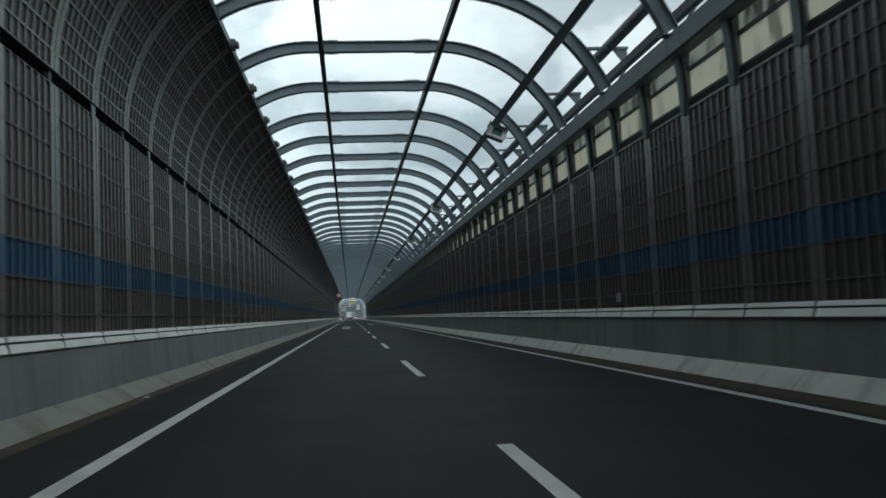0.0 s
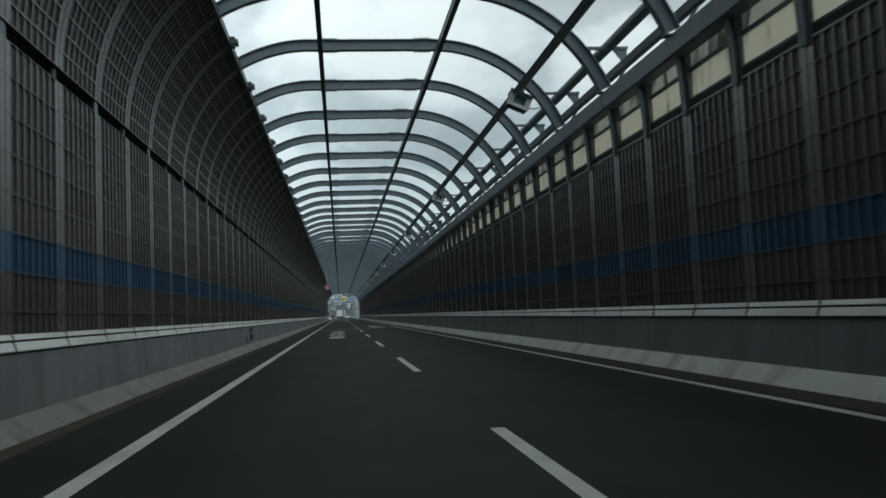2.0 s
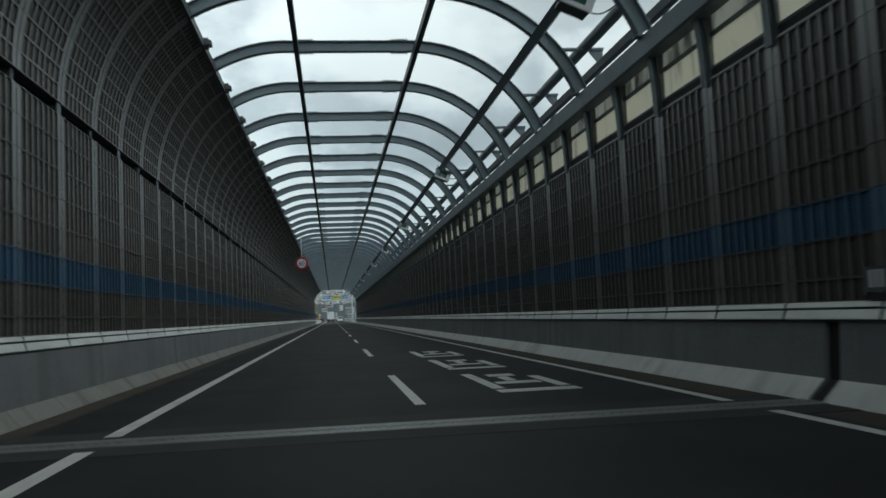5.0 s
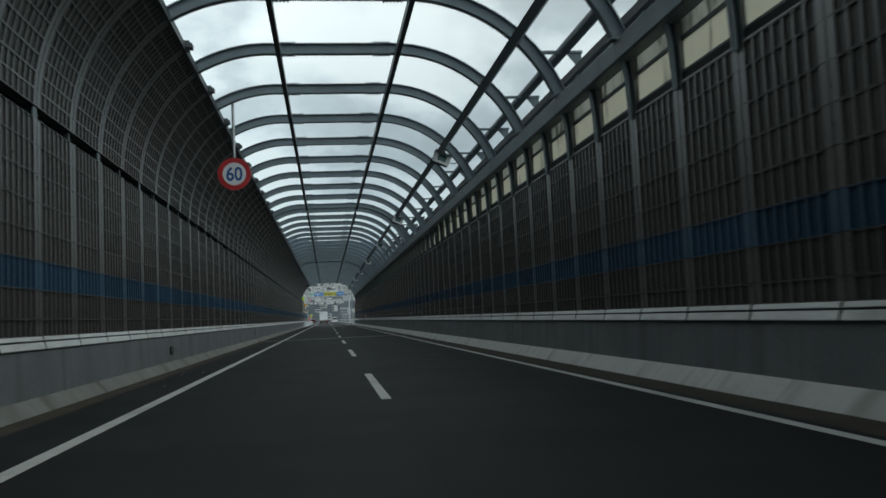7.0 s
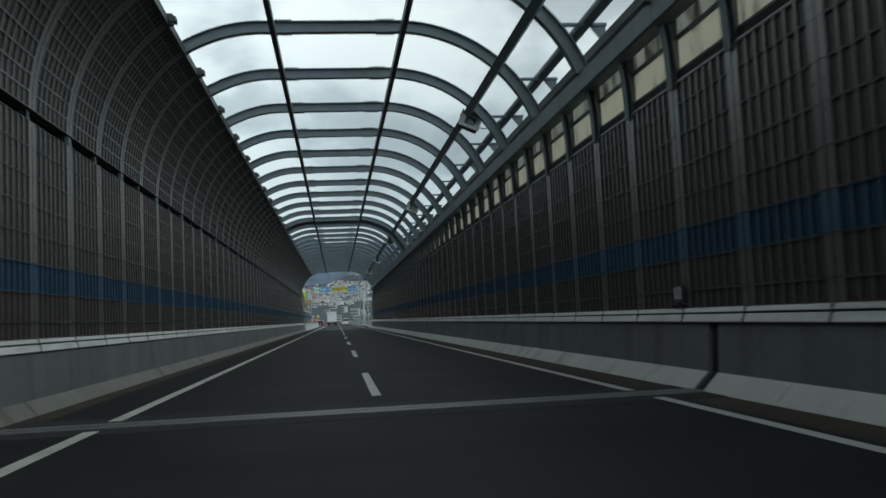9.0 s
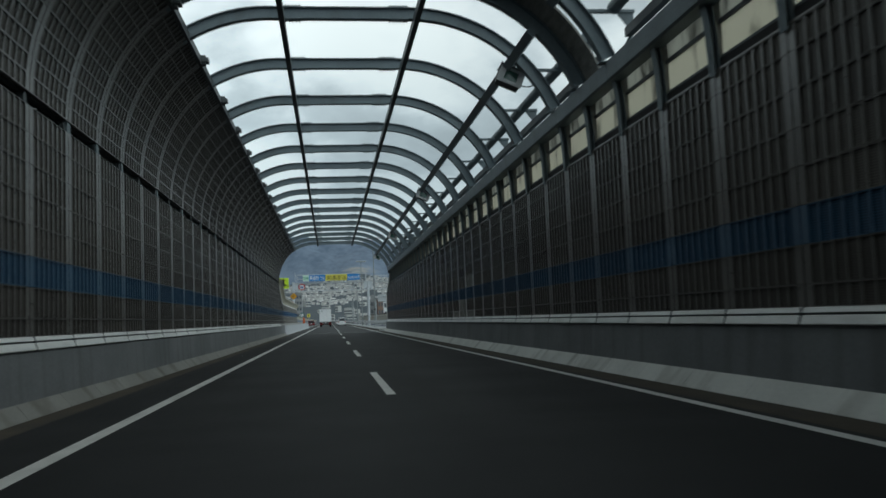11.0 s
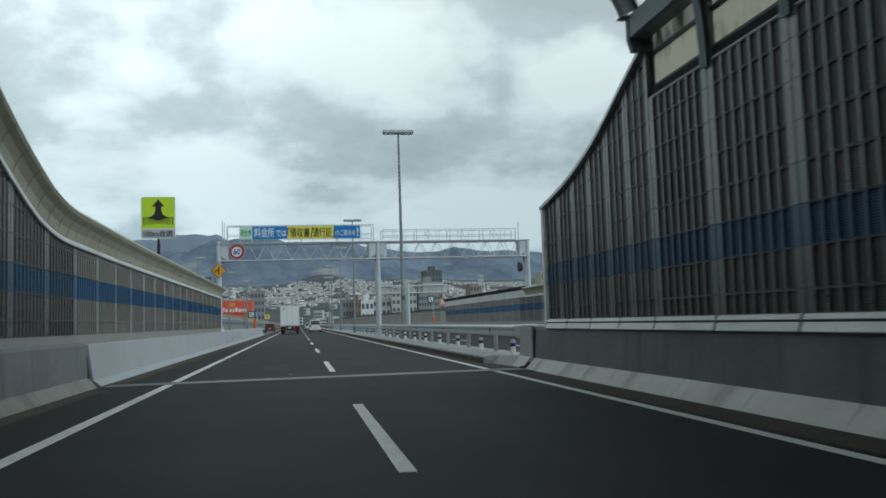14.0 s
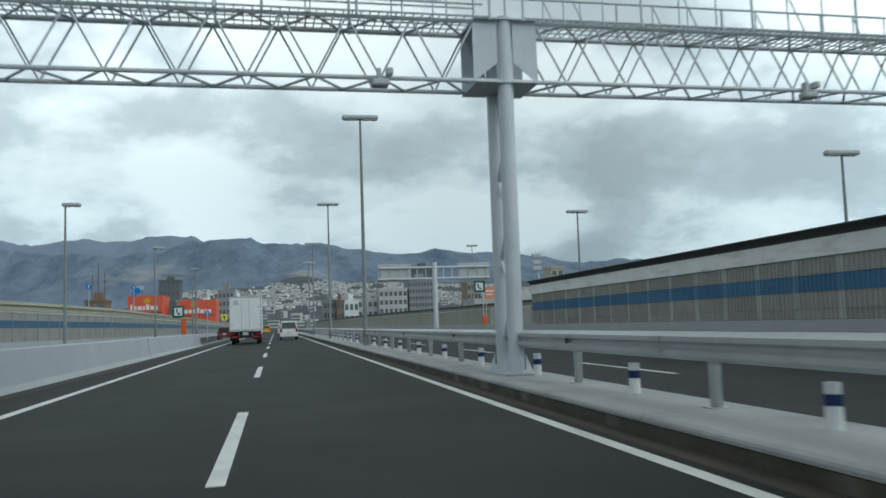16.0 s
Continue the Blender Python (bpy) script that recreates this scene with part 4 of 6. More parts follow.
def cut_panels(wall, x, turn, y0, y1, count, cells, top, margin, pale=False, dz=0.0):
    """Bays of panels whose upper end follows a sloping line."""
    step = (y1 - y0) / count
    edges = [z + dz for z in ROWS + [4.71, 5.18, 5.65]]
    for i in range(count):
        a, b = y0 + step * i, y0 + step * (i + 1)
        for r in range(len(edges) - 1):
            za, zb = edges[r], edges[r + 1] - 0.008
            if za > max(top(a), top(b)) - 0.06:
                continue
            h = zb - za
            s = panel_shape(step - 0.025, h, cells, margin, 0.02, 0.012)
            mid, sg = (a + b) / 2, (1 if turn == 0 else -1)
            v = []
            for px, py, pz in s.v:
                z = min(za + pz, top(mid + sg * py) - 0.01)
                v.append((px, py, max(z, za) - za))
            s.v = v
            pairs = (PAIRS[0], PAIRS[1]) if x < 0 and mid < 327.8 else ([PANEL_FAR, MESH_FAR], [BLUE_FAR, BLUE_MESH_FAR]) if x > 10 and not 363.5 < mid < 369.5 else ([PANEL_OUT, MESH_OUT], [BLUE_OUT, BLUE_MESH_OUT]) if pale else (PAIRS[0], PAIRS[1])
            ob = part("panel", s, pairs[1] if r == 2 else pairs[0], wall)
            ob.matrix_basis = pose(x, mid, za, 0, 0, turn)


end_r = part("wall_right_end", Shape().add([(XR + 0.12, 321.5, 0.9), (XR + 0.12, 327.5, 0.9), (XR + 0.12, 327.5, 3.55), (XR + 0.12, 325, 4.0), (XR + 0.12, 323.8, 4.4), (XR + 0.12, 321.5, 5.35)] + [(XR + 0.24, 321.5, 0.9), (XR + 0.24, 327.5, 0.9), (XR + 0.24, 327.5, 3.55), (XR + 0.24, 325, 4.0), (XR + 0.24, 323.8, 4.4), (XR + 0.24, 321.5, 5.35)],
                                          [tuple(range(6)), tuple(range(11, 5, -1))] + [(i, (i + 1) % 6, 6 + (i + 1) % 6, 6 + i) for i in range(6)]), PURLIN)
tagged(end_r, "stepped-down end of the panel wall with a white end post", "sound wall", kind="structure")
cut_panels(end_r, XR, 180, 321.5, 327.5, 6, 3, top_r, 0.09)
part("head_plate", Shape().prism([(4.44, 5.56), (4.50, 5.36), (4.96, 5.36), (4.96, 5.96), (4.44, 5.96)], 321.50, 321.62), PURLIN, end_r)
part("end_post", Shape().box(XR - 0.06, XR + 0.26, 327.5, 327.66, 0.95, 3.64), CAP, end_r)
s = Shape()
ys = [321.5 + 6.18 * k / 14 for k in range(15)]
for a, b in zip(ys, ys[1:]):
    za, zb = top_r(a), top_r(b)
    s.add([(x, y, z + d) for y, z in ((a, za), (b, zb)) for x, d in ((XR - 0.08, -0.02), (XR - 0.08, 0.05), (XR + 0.02, 0.10), (XR + 0.28, 0.10), (XR + 0.28, -0.02))],
          [(i, (i + 1) % 5, 5 + (i + 1) % 5, 5 + i) for i in range(5)])
part("coping", s, ZINC, end_r)
for k in range(4):
    ob = new("cover", cover_mesh)
    ob.parent, ob.matrix_basis = end_r, pose(XR - 0.02, 322.25 + 1.5 * k, 0.935, 0, 0, 180) @ Matrix.Diagonal((1, 0.75, 1, 1))


def cream_cap(x, side, y0, y1, low, size, material, step=2.0, name="cap_section"):
    """Sections of a rounded cover along a wall's top. side: +1 bulges to +x. low(y): its foot, size(y): its height."""
    out, y = [], y0
    while y < y1 - 0.01:
        e = min(y + (step if y > 329 else step / 3), y1)
        ends = []
        for yy in (y + 0.012, e - 0.012):
            z, h = low(yy), size(yy)
            prof = [(-0.05, 0.0), (0.05, 0.0), (0.10, 0.30 * h), (0.20, 0.55 * h), (0.32, 0.72 * h), (0.36, 0.84 * h), (0.30, 0.96 * h), (0.16, h), (0.0, 0.97 * h), (-0.08, 0.8 * h), (-0.05, 0.0)]
            ends.append([(x + side * px * (0.6 + 0.5 * min(h, 0.8)), yy, z + pz) for px, pz in prof[:-1]])
        n = len(ends[0])
        s = Shape().add(ends[0] + ends[1], [(i, (i + 1) % n, n + (i + 1) % n, n + i) for i in range(n)] + [tuple(range(n)), tuple(range(2 * n - 1, n - 1, -1))])
        out.append((s, material))
        y = e
    return out


def coped_wall(name, label, x, turn, y0, y1, step, cap_mat, top=None, pipe=None, cells=7, dz=0.0, band=0.10):
    """A lower roadside sound wall: panels, a white band and a rounded cover."""
    side = 1 if turn == 0 else -1
    wall = part(name, Shape().box(x - side * 0.12, x - side * 0.26, y0, y1, 0.0, 2.5), PURLIN)
    tagged(wall, label, "sound wall", kind="structure")
    flat = top or (lambda y: 3.0 + dz)
    count = round((y1 - y0) / step)
    cut_panels(wall, x, turn, y0, y1, count, cells, flat, 0.10, True, dz)
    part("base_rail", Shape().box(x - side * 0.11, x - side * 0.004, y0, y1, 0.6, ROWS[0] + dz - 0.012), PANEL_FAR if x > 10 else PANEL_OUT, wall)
    n = max(4, int((y1 - y0) / 0.5))
    s = Shape()
    for i in range(n):
        a, b = y0 + (y1 - y0) * i / n, y0 + (y1 - y0) * (i + 1) / n
        s.add([(x + side * d, y, flat(y) + z) for y in (a, b) for d, z in ((-0.1, -0.02), (0.04, -0.02), (0.05, 0.0), (0.05, band - 0.02), (0.03, band), (-0.1, band))],
              [(k, (k + 1) % 6, 6 + (k + 1) % 6, 6 + k) for k in range(6)])
    part("band", s, CAP, wall)
    for shape, m in cream_cap(x, side, y0, y1, lambda y: flat(y) + band, pipe or (lambda y: 0.6), cap_mat):
        part("cap_section", shape, m, wall, smooth=False)
    return wall


coped_wall("wall_left_outer", "low sound wall with blue row and cream rounded top", XL, 0, 321.5, 362.7, 2.06, CREAM, top_l, pipe_l, 9, band=0.085)
OPP = 15.0
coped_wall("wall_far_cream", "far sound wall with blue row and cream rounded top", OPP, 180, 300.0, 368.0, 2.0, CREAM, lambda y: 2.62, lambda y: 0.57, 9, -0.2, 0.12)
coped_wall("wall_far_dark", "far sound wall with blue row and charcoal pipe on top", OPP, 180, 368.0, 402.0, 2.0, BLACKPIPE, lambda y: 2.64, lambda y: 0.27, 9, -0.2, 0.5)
tagged(part("parapet_far", Shape().box(OPP - 0.12, OPP + 0.3, 300, 500, -1, 0.92), BARRIER), "pale concrete parapet under the far sound wall", "parapet", kind="structure")

# parapet of the open stretch on the left
OUT_L = [(-5.72, -1.0), (-5.72, 0.91), (-5.66, 0.94), (-5.42, 0.94), (-5.36, 0.90), (-5.25, 0.13), (-5.16, 0.07), (-5.08, 0.0), (-5.08, -1.0)]
for a, b in ((328.75, 369.6), (369.75, 396.0), (396.15, 424.0)):
    ob = part("parapet_outer", Shape().prism(OUT_L, a, b), BARRIER)
    tagged(ob, "pale painted concrete parapet beside the open road", "parapet", "outer parapets", "structure")
    part("joint_plate", Shape().box(-5.37, -5.31, b - 0.12, b - 0.02, 0.55, 0.72), ZINC, ob)
tagged(part("parapet_shadow_joint", Shape().prism([(x - 0.06, z) for x, z in OUT_L], 328.3, 328.75), JOINT), "dark open joint between two parapets", "joint", kind="structure")

# ---- median with guard rail ----
for k, (a, b) in enumerate(((331.5, 362.0), (362.0, 400.0), (400.0, 460.0), (460, 560), (560, 800))):
    med = Shape().prism([(4.10, -0.6), (4.10, 0.125), (4.072, 0.135), (4.066, 0.165), (4.075, 0.190), (4.12, 0.212), (5.38, 0.212), (5.44, 0.16), (5.44, -0.6)], a + 0.01, b - 0.01)
    tagged(part(f"median_{k + 1}", med, MEDIAN), "raised pale concrete median with a stained kerb", "median", kind="structure")
kerb = Shape().prism([(4.085, -0.3), (4.085, 0.124), (4.099, 0.124), (4.099, -0.3)], 331.9, 800)
tagged(part("median_kerb", kerb, KERB), "dirty kerb face of the median", "kerb", kind="structure")
block = thing("rail_end_block", "grey concrete end block where the guard rail meets the wall", "end block", kind="structure")
part("block", Shape().bevel_box(4.64, 5.15, 328.86, 329.98, -0.2, 1.005, 0.015), BARRIER, block)
part("open_joint", Shape().prism([(4.42, -0.02), (4.67, 0.16), (4.74, 0.95), (5.0, 0.95), (5.0, -0.02)], 328.44, 328.87), JOINT, block)
part("joint_edge", Shape().box(4.66, 4.71, 328.80, 328.845, 0.24, 0.985), PURLIN, block)
part("joint_edge", Shape().box(4.66, 4.71, 328.47, 328.515, 0.24, 0.96), PURLIN, block)
debris = Shape()
drop = random.Random(5)
for _ in range(26):
    x, y, r = drop.uniform(4.32, 4.56), drop.uniform(328.45, 328.95), drop.uniform(0.012, 0.04)
    debris.bevel_box(x - r, x + r, y - r, y + r, -0.005, r * 1.4 + max(0.0, (x - 4.42) * 0.7), r * 0.4)
part("debris", debris, GUTTER, block)
part("foot", Shape().prism([(4.40, -0.02), (4.44, 0.02), (4.64, 0.25), (4.70, 0.25), (4.70, -0.02)], 329.02, 329.97), CHAMFER, block)
low_foot = Shape().add([(4.41, 329.99, -0.02), (4.44, 329.99, 0.02), (4.62, 329.99, 0.22), (5.15, 329.99, 0.22), (5.15, 329.99, -0.02),
                        (4.20, 331.88, -0.02), (4.23, 331.88, 0.02), (4.40, 331.88, 0.20), (5.15, 331.88, 0.20), (5.15, 331.88, -0.02)],
                       [(0, 1, 2, 3, 4), (9, 8, 7, 6, 5)] + [(i, 5 + i, 5 + (i + 1) % 5, (i + 1) % 5) for i in range(5)])
part("foot", low_foot, MEDIAN, block)
part("end_cover", Shape().bevel_box(4.74, 5.14, 330.0, 330.98, 0.67, 1.02, 0.05), ZINC, block)
part("cover_post", Shape().tube([(4.97, 330.7, 0.21), (4.97, 330.7, 0.40), (4.97, 330.7, 0.68)], 0.20, 12, r1=0.07), ZINC, block)

opp = part("road_opposite", sheet(5.3, OPP - 0.1, 300, 1000, 0.0), ASPHALT)
tagged(opp, "dark asphalt of the opposite carriageway", "road", kind="structure")
s = Shape()
for k in range(0, 36):
    stripe(s, 8.42, 0.15, 295.2 + 15 * k, 301.2 + 15 * k)
stripe(s, 14.1, 0.18, 300, 900)
tagged(part("lines_opposite", s, PAINT), "white lane lines on the opposite carriageway", "road marking", kind="structure")

W_BEAM = [(0.0, 0.0), (0.035, 0.03), (0.085, 0.06), (0.085, 0.12), (0.035, 0.155), (0.035, 0.195), (0.085, 0.23), (0.085, 0.29), (0.035, 0.32), (0.0, 0.35), (0.02, 0.32), (0.07, 0.285), (0.07, 0.235), (0.02, 0.2), (0.02, 0.15), (0.07, 0.115), (0.07, 0.065), (0.02, 0.035)]
rail = thing("guard_rail", "galvanised steel guard rail on short posts along the median", "guard rail")
y = 330.95
while y < 560:
    e = y + 4.0 if y < 459 else y + 20
    for side in (-1, 1):
        s = Shape().prism([(4.96 + side * (0.10 + px * 1.25), 0.70 + pz * 0.89) for px, pz in W_BEAM], y - 0.02, e + 0.02)
        part("beam", s, ZINC, rail)
    y = e
post_mesh = Shape().tube([(4.96, 0, 0.2), (4.96, 0, 0.93)], 0.062, 12).mesh("post", ZINC, True)
base_mesh = Shape().box(4.85, 5.07, -0.11, 0.11, 0.210, 0.228).mesh("base_plate", ZINC)
marker_mesh = Shape().tube([(5.0, 0, 0.41), (5.0, 0, 0.505)], 0.077, 12).mesh("marker_post_band", NAVY)
mpost_mesh = Shape().tube([(5.0, 0, 0.2), (5.0, 0, 0.56), (5.0, 0, 0.6)], 0.072, 12, r1=0.066).mesh("marker_post", WHITE)
delin_mesh = Shape().box(4.765, 4.785, -0.055, 0.055, 0.80, 0.92).mesh("delineator", NAVY)
brace_mesh = Shape().box(4.86, 5.06, -0.04, 0.04, 0.73, 0.98).mesh("spacer", ZINC)
posts_y = [334.08, 338.27, 342.45, 346.60, 350.40, 354.20, 358.20, 362.10, 366.30] + [370.5 + 4.3 * k for k in range(22)]
for k, y in enumerate(posts_y):
    for me in (post_mesh, base_mesh, brace_mesh):
        ob = new(me.name, me)
        ob.parent, ob.location.y = rail, y
    if k % 2 == 0:
        ob = new("delineator", delin_mesh)
        ob.parent, ob.location.y = rail, y - 0.05
for a, b in zip([329.9] + posts_y, posts_y):
    t = thing("marker_post", "short white marker post with a navy band on the median", "marker post", "marker posts on the median", at=pose(-0.04, (a + b) / 2, 0))
    part("stem", mpost_mesh, None, t)
    part("band", marker_mesh, None, t)


# ---- gantry over the road ----
GY = 369.0
SKEW = pose(0, GY + 0.25, 0, 0, 0, 2.0)
g = thing("sign_gantry", "pale steel truss gantry over both carriageways", "gantry", at=SKEW)
def strut(a, b, r, mtl=GANTRY, name="truss_member", n=6):
    part(name, Shape().tube([a, b], r, n), mtl, g)

Z0, Z1 = 5.62, 6.74
for xa, xb, n in ((-5.83, 4.75, 9), (4.75, 15.62, 9)):
    for yy in (-0.42, 0.42):
        for z in (Z0, Z1):
            strut((xa, yy, z), (xb, yy, z), 0.044, name="chord", n=8)
        w = (xb - xa) / n
        for i in range(n):
            x = xa + w * i
            strut((x, yy, Z0), (x + w / 2, yy, Z1), 0.021)
            strut((x + w / 2, yy, Z1), (x + w, yy, Z0), 0.021)
    w = (xb - xa) / n
    for i in range(n):
        x = xa + w * i
        for z in (Z0, Z1):
            strut((x, -0.42, z), (x + w / 2, 0.42, z), 0.025)
            strut((x + w / 2, 0.42, z), (x + w, -0.42, z), 0.025)
for x, foot, h in ((-6.02, 0.9, 6.95), (4.75, 0.22, 6.85), (15.62, -0.9, 6.80)):
    for yy in (-0.38, 0.38):
        part("leg", Shape().tube([(x, yy, foot), (x, yy, h)], 0.145, 16), GANTRY, g, smooth=False)
        part("foot_plate", Shape().box(x - 0.32, x + 0.32, yy - 0.32, yy + 0.32, foot, foot + 0.04), GANTRY, g)
        for dx, dy in ((1, 0), (-1, 0), (0, 1), (0, -1)):
            part("rib", Shape().add([(x + dx * 0.18 - dy * 0.01, yy + dy * 0.18 + dx * 0.01, foot + 0.04), (x + dx * 0.31, yy + dy * 0.31, foot + 0.04), (x + dx * 0.18, yy + dy * 0.18, foot + 0.36), (x + dx * 0.18 + dy * 0.01, yy + dy * 0.18 - dx * 0.01, foot + 0.04)], [(0, 1, 2), (3, 2, 1), (0, 3, 1), (0, 2, 3)]), GANTRY, g)
    z = foot + 0.6
    k = 0
    while z < Z0 - 0.7:
        strut((x, -0.3 if k % 2 else 0.3, z), (x, 0.3 if k % 2 else -0.3, z + 0.75), 0.045)
        z, k = z + 0.75, k + 1
    for sgn in (-1, 1):
        if (x < 0 and sgn < 0) or (x > 15 and sgn > 0):
            continue
        for yy in (-0.44, 0.44):
            xa, xb = x + sgn * 0.15, x + sgn * 0.62
            part("gusset", Shape().add([(xa, yy - 0.012, Z0 + 0.35), (xb, yy - 0.012, Z0 - 0.02), (xb, yy - 0.012, Z1 + 0.03), (xa, yy - 0.012, Z1 + 0.03), (xa, yy + 0.012, Z0 + 0.35), (xb, yy + 0.012, Z0 - 0.02), (xb, yy + 0.012, Z1 + 0.03), (xa, yy + 0.012, Z1 + 0.03)],
                                       [(0, 1, 2, 3), (7, 6, 5, 4), (0, 4, 5, 1), (1, 5, 6, 2), (2, 6, 7, 3), (3, 7, 4, 0)]), GANTRY, g)
    for z in (Z0 - 0.04, Z1 + 0.04):
        part("collar", Shape().box(x - (0.22 if x < 0 else 0.6), x + (0.22 if x > 15 else 0.6), -0.56, 0.56, z - 0.012, z + 0.012), GANTRY, g)
# catwalk rails above the truss
for xa, xb, za in ((-5.45, 4.45, 7.98), (5.1, 14.7, 7.60)):
    for yy in (-0.55, 0.55):
        for z in (Z1 + 0.06, (Z1 + za) / 2, za):
            strut((xa, yy, z), (xb, yy, z), 0.02, name="catwalk_rail")
        n = 12
        for i in range(n + 1):
            x = xa + (xb - xa) * i / n
            strut((x, yy, Z1), (x, yy, za), 0.028 if i % 3 == 0 else 0.016, name="catwalk_post")
            if xa > 0 and i % 3 == 1:
                strut((x, yy, za), (x + (xb - xa) / n * 0.5, yy, Z1), 0.016, name="catwalk_brace")
    grate = Shape()
    for yy in (-0.5, -0.25, 0.0, 0.25, 0.5):
        grate.box(xa, xb, yy - 0.012, yy + 0.012, Z1 + 0.06, Z1 + 0.085)
    for i in range(int((xb - xa) / 0.16)):
        grate.box(xa + 0.16 * i, xa + 0.16 * i + 0.018, -0.5, 0.5, Z1 + 0.062, Z1 + 0.082)
    part("catwalk", grate, ZINC, g)
strut((-5.75, -0.6, 6.7), (-5.75, -0.6, 8.3), 0.03, name="mast")
strut((-5.62, -0.6, 6.7), (-5.62, -0.6, 8.2), 0.03, name="mast")
strut((14.9, -0.6, 6.7), (14.9, -0.6, 8.0), 0.03, name="mast")
part("signal_head", Shape().tube([(14.84, -0.6, 4.80), (14.92, -0.6, 4.80), (15.06, -0.6, 4.80)], 0.38, 20, r1=0.30), BLACK, g)
part("signal_arm", Shape().box(14.85, 15.35, -0.6, -0.5, 4.8, 4.86), GANTRY, g)
for x in (2.35, 11.0):
    part("traffic_sensor", Shape().bevel_box(x - 0.16, x + 0.16, -0.75, -0.5, 5.40, 5.52, 0.03).box(x - 0.03, x + 0.03, -0.6, -0.45, 5.5, 5.75).bevel_box(x + 0.12, x + 0.24, -0.7, -0.5, 5.62, 5.74, 0.02), GREYSIGN, g)

ban = thing("banner", "toll banner in blue, yellow and mint cloth on the gantry rail", "banner", at=SKEW @ Matrix.Translation((0, -0.62, 0)))
BX = [(-4.64, -3.78, MINT), (-3.78, -1.45, SIGNBLUE), (-1.45, 1.70, YELLOW), (1.70, 3.52, SIGNBLUE)]
BZ0, BZ1 = 7.04, 7.90
for a, b, mtl in BX:
    part("cloth", Shape().box(a, b, -0.012, 0.012, BZ0, BZ1), mtl, ban)
for text, a, b, mtl, zc, hh in (("現金車", -4.58, -3.83, GREEN, 7.47, 0.46), ("料金所", -3.70, -2.28, WHITE, 7.49, 0.66), ("では", -2.24, -1.50, WHITE, 7.44, 0.46), ("「領収書", -1.50, 0.10, BLACK, 7.46, 0.66), ("/", 0.10, 0.30, BLACK, 7.46, 0.7), ("通行証」", 0.22, 1.78, BLACK, 7.46, 0.66), ("のご提示を", 1.76, 3.24, WHITE, 7.42, 0.40), ("!", 3.28, 3.42, WHITE, 7.46, 0.6)):
    ob = lettering(text, 1.0, mtl, ban, pose((a + b) / 2, -0.014, zc, 90, 0, 0), "lettering", 1, 1, 0.002, 0.014)
    w = max(v.co.x for v in ob.data.vertices) - min(v.co.x for v in ob.data.vertices)
    h = max(v.co.y for v in ob.data.vertices) - min(v.co.y for v in ob.data.vertices)
    for v in ob.data.vertices:
        v.co.x, v.co.y = v.co.x * (b - a) / w * 0.94, v.co.y * hh / h
for z in (BZ0 - 0.03, BZ1 + 0.03):
    part("tie_bar", Shape().tube([(-5.3, 0.03, z), (4.3, 0.03, z)], 0.018, 6), ZINC, ban)

g60 = round_sign("speed_sign", -4.80, GY - 0.47, 6.22, 0.48, "round red-rimmed speed sign on the gantry truss")
part("bracket", Shape().box(-0.2, -0.15, 0.03, 0.1, -0.62, 0.62).box(0.15, 0.2, 0.03, 0.1, -0.62, 0.62), ZINC, g60)

dm = thing("diamond_sign", "amber diamond merge sign on the gantry leg", "road sign", at=pose(-6.0, GY - 0.64, 4.95))
def rounded_square(h, r, y0, y1, turn=0):
    pts = []
    for cx, cz, a0 in ((h - r, h - r, 0), (-h + r, h - r, 90), (-h + r, -h + r, 180), (h - r, -h + r, 270)):
        pts += [(cx + r * math.cos(radians(a0 + 30 * k)), cz + r * math.sin(radians(a0 + 30 * k))) for k in range(4)]
    c, s_ = math.cos(radians(turn)), math.sin(radians(turn))
    return Shape().prism([(x * c - z * s_, x * s_ + z * c) for x, z in pts], y0, y1)
part("border", rounded_square(0.36, 0.05, 0.0, 0.02, 45), BLACK, dm)
part("plate", rounded_square(0.335, 0.045, -0.005, 0.0, 45), AMBER, dm)
part("symbol", Shape().box(-0.01, 0.06, -0.01, -0.006, -0.25, 0.26).add([(-0.01, -0.009, 0.0), (-0.01, -0.009, 0.1), (-0.30, -0.009, -0.06), (-0.27, -0.009, -0.12)], [(0, 1, 2, 3)]), BLACK, dm)
part("clamp", Shape().box(-0.16, 0.16, 0.02, 0.25, 0.1, 0.16).box(-0.16, 0.16, 0.02, 0.25, -0.16, -0.1), ZINC, dm)

# merge sign behind the left wall
ms = thing("merge_sign", "fluorescent lime merge sign on a dark pole behind the wall", "road sign", at=pose(-6.16, 343.9, 5.55))
part("plate", rounded_square(0.65, 0.07, 0.0, 0.03), WHITE, ms)
ms.children[0].scale = (1, 1, 1.27)
part("face", Shape().prism([(-0.62, -0.42), (0.62, -0.42), (0.62, 0.78), (0.56, 0.81), (-0.56, 0.81), (-0.62, 0.78)], -0.006, 0.0), LIME, ms)
part("lower_plate", Shape().prism([(-0.62, -0.80), (0.62, -0.80), (0.62, -0.46), (-0.62, -0.46)], -0.006, 0.0), GREYSIGN, ms)
arrow = Shape().add([(-0.24, -0.009, 0.44), (0.24, -0.009, 0.44), (0, -0.009, 0.72)], [(0, 1, 2)])
side_l = [(-0.11, 0.45), (-0.115, 0.30), (-0.15, 0.17), (-0.23, 0.07), (-0.40, 0.0)]
foot_l = [(-0.20, -0.06), (-0.015, -0.13)]
left = [(x, -0.009, z) for x, z in side_l + foot_l]
right = [(-x, y, z) for x, y, z in reversed(left)]
arrow.add(left + right, [tuple(range(len(left) + len(right)))])
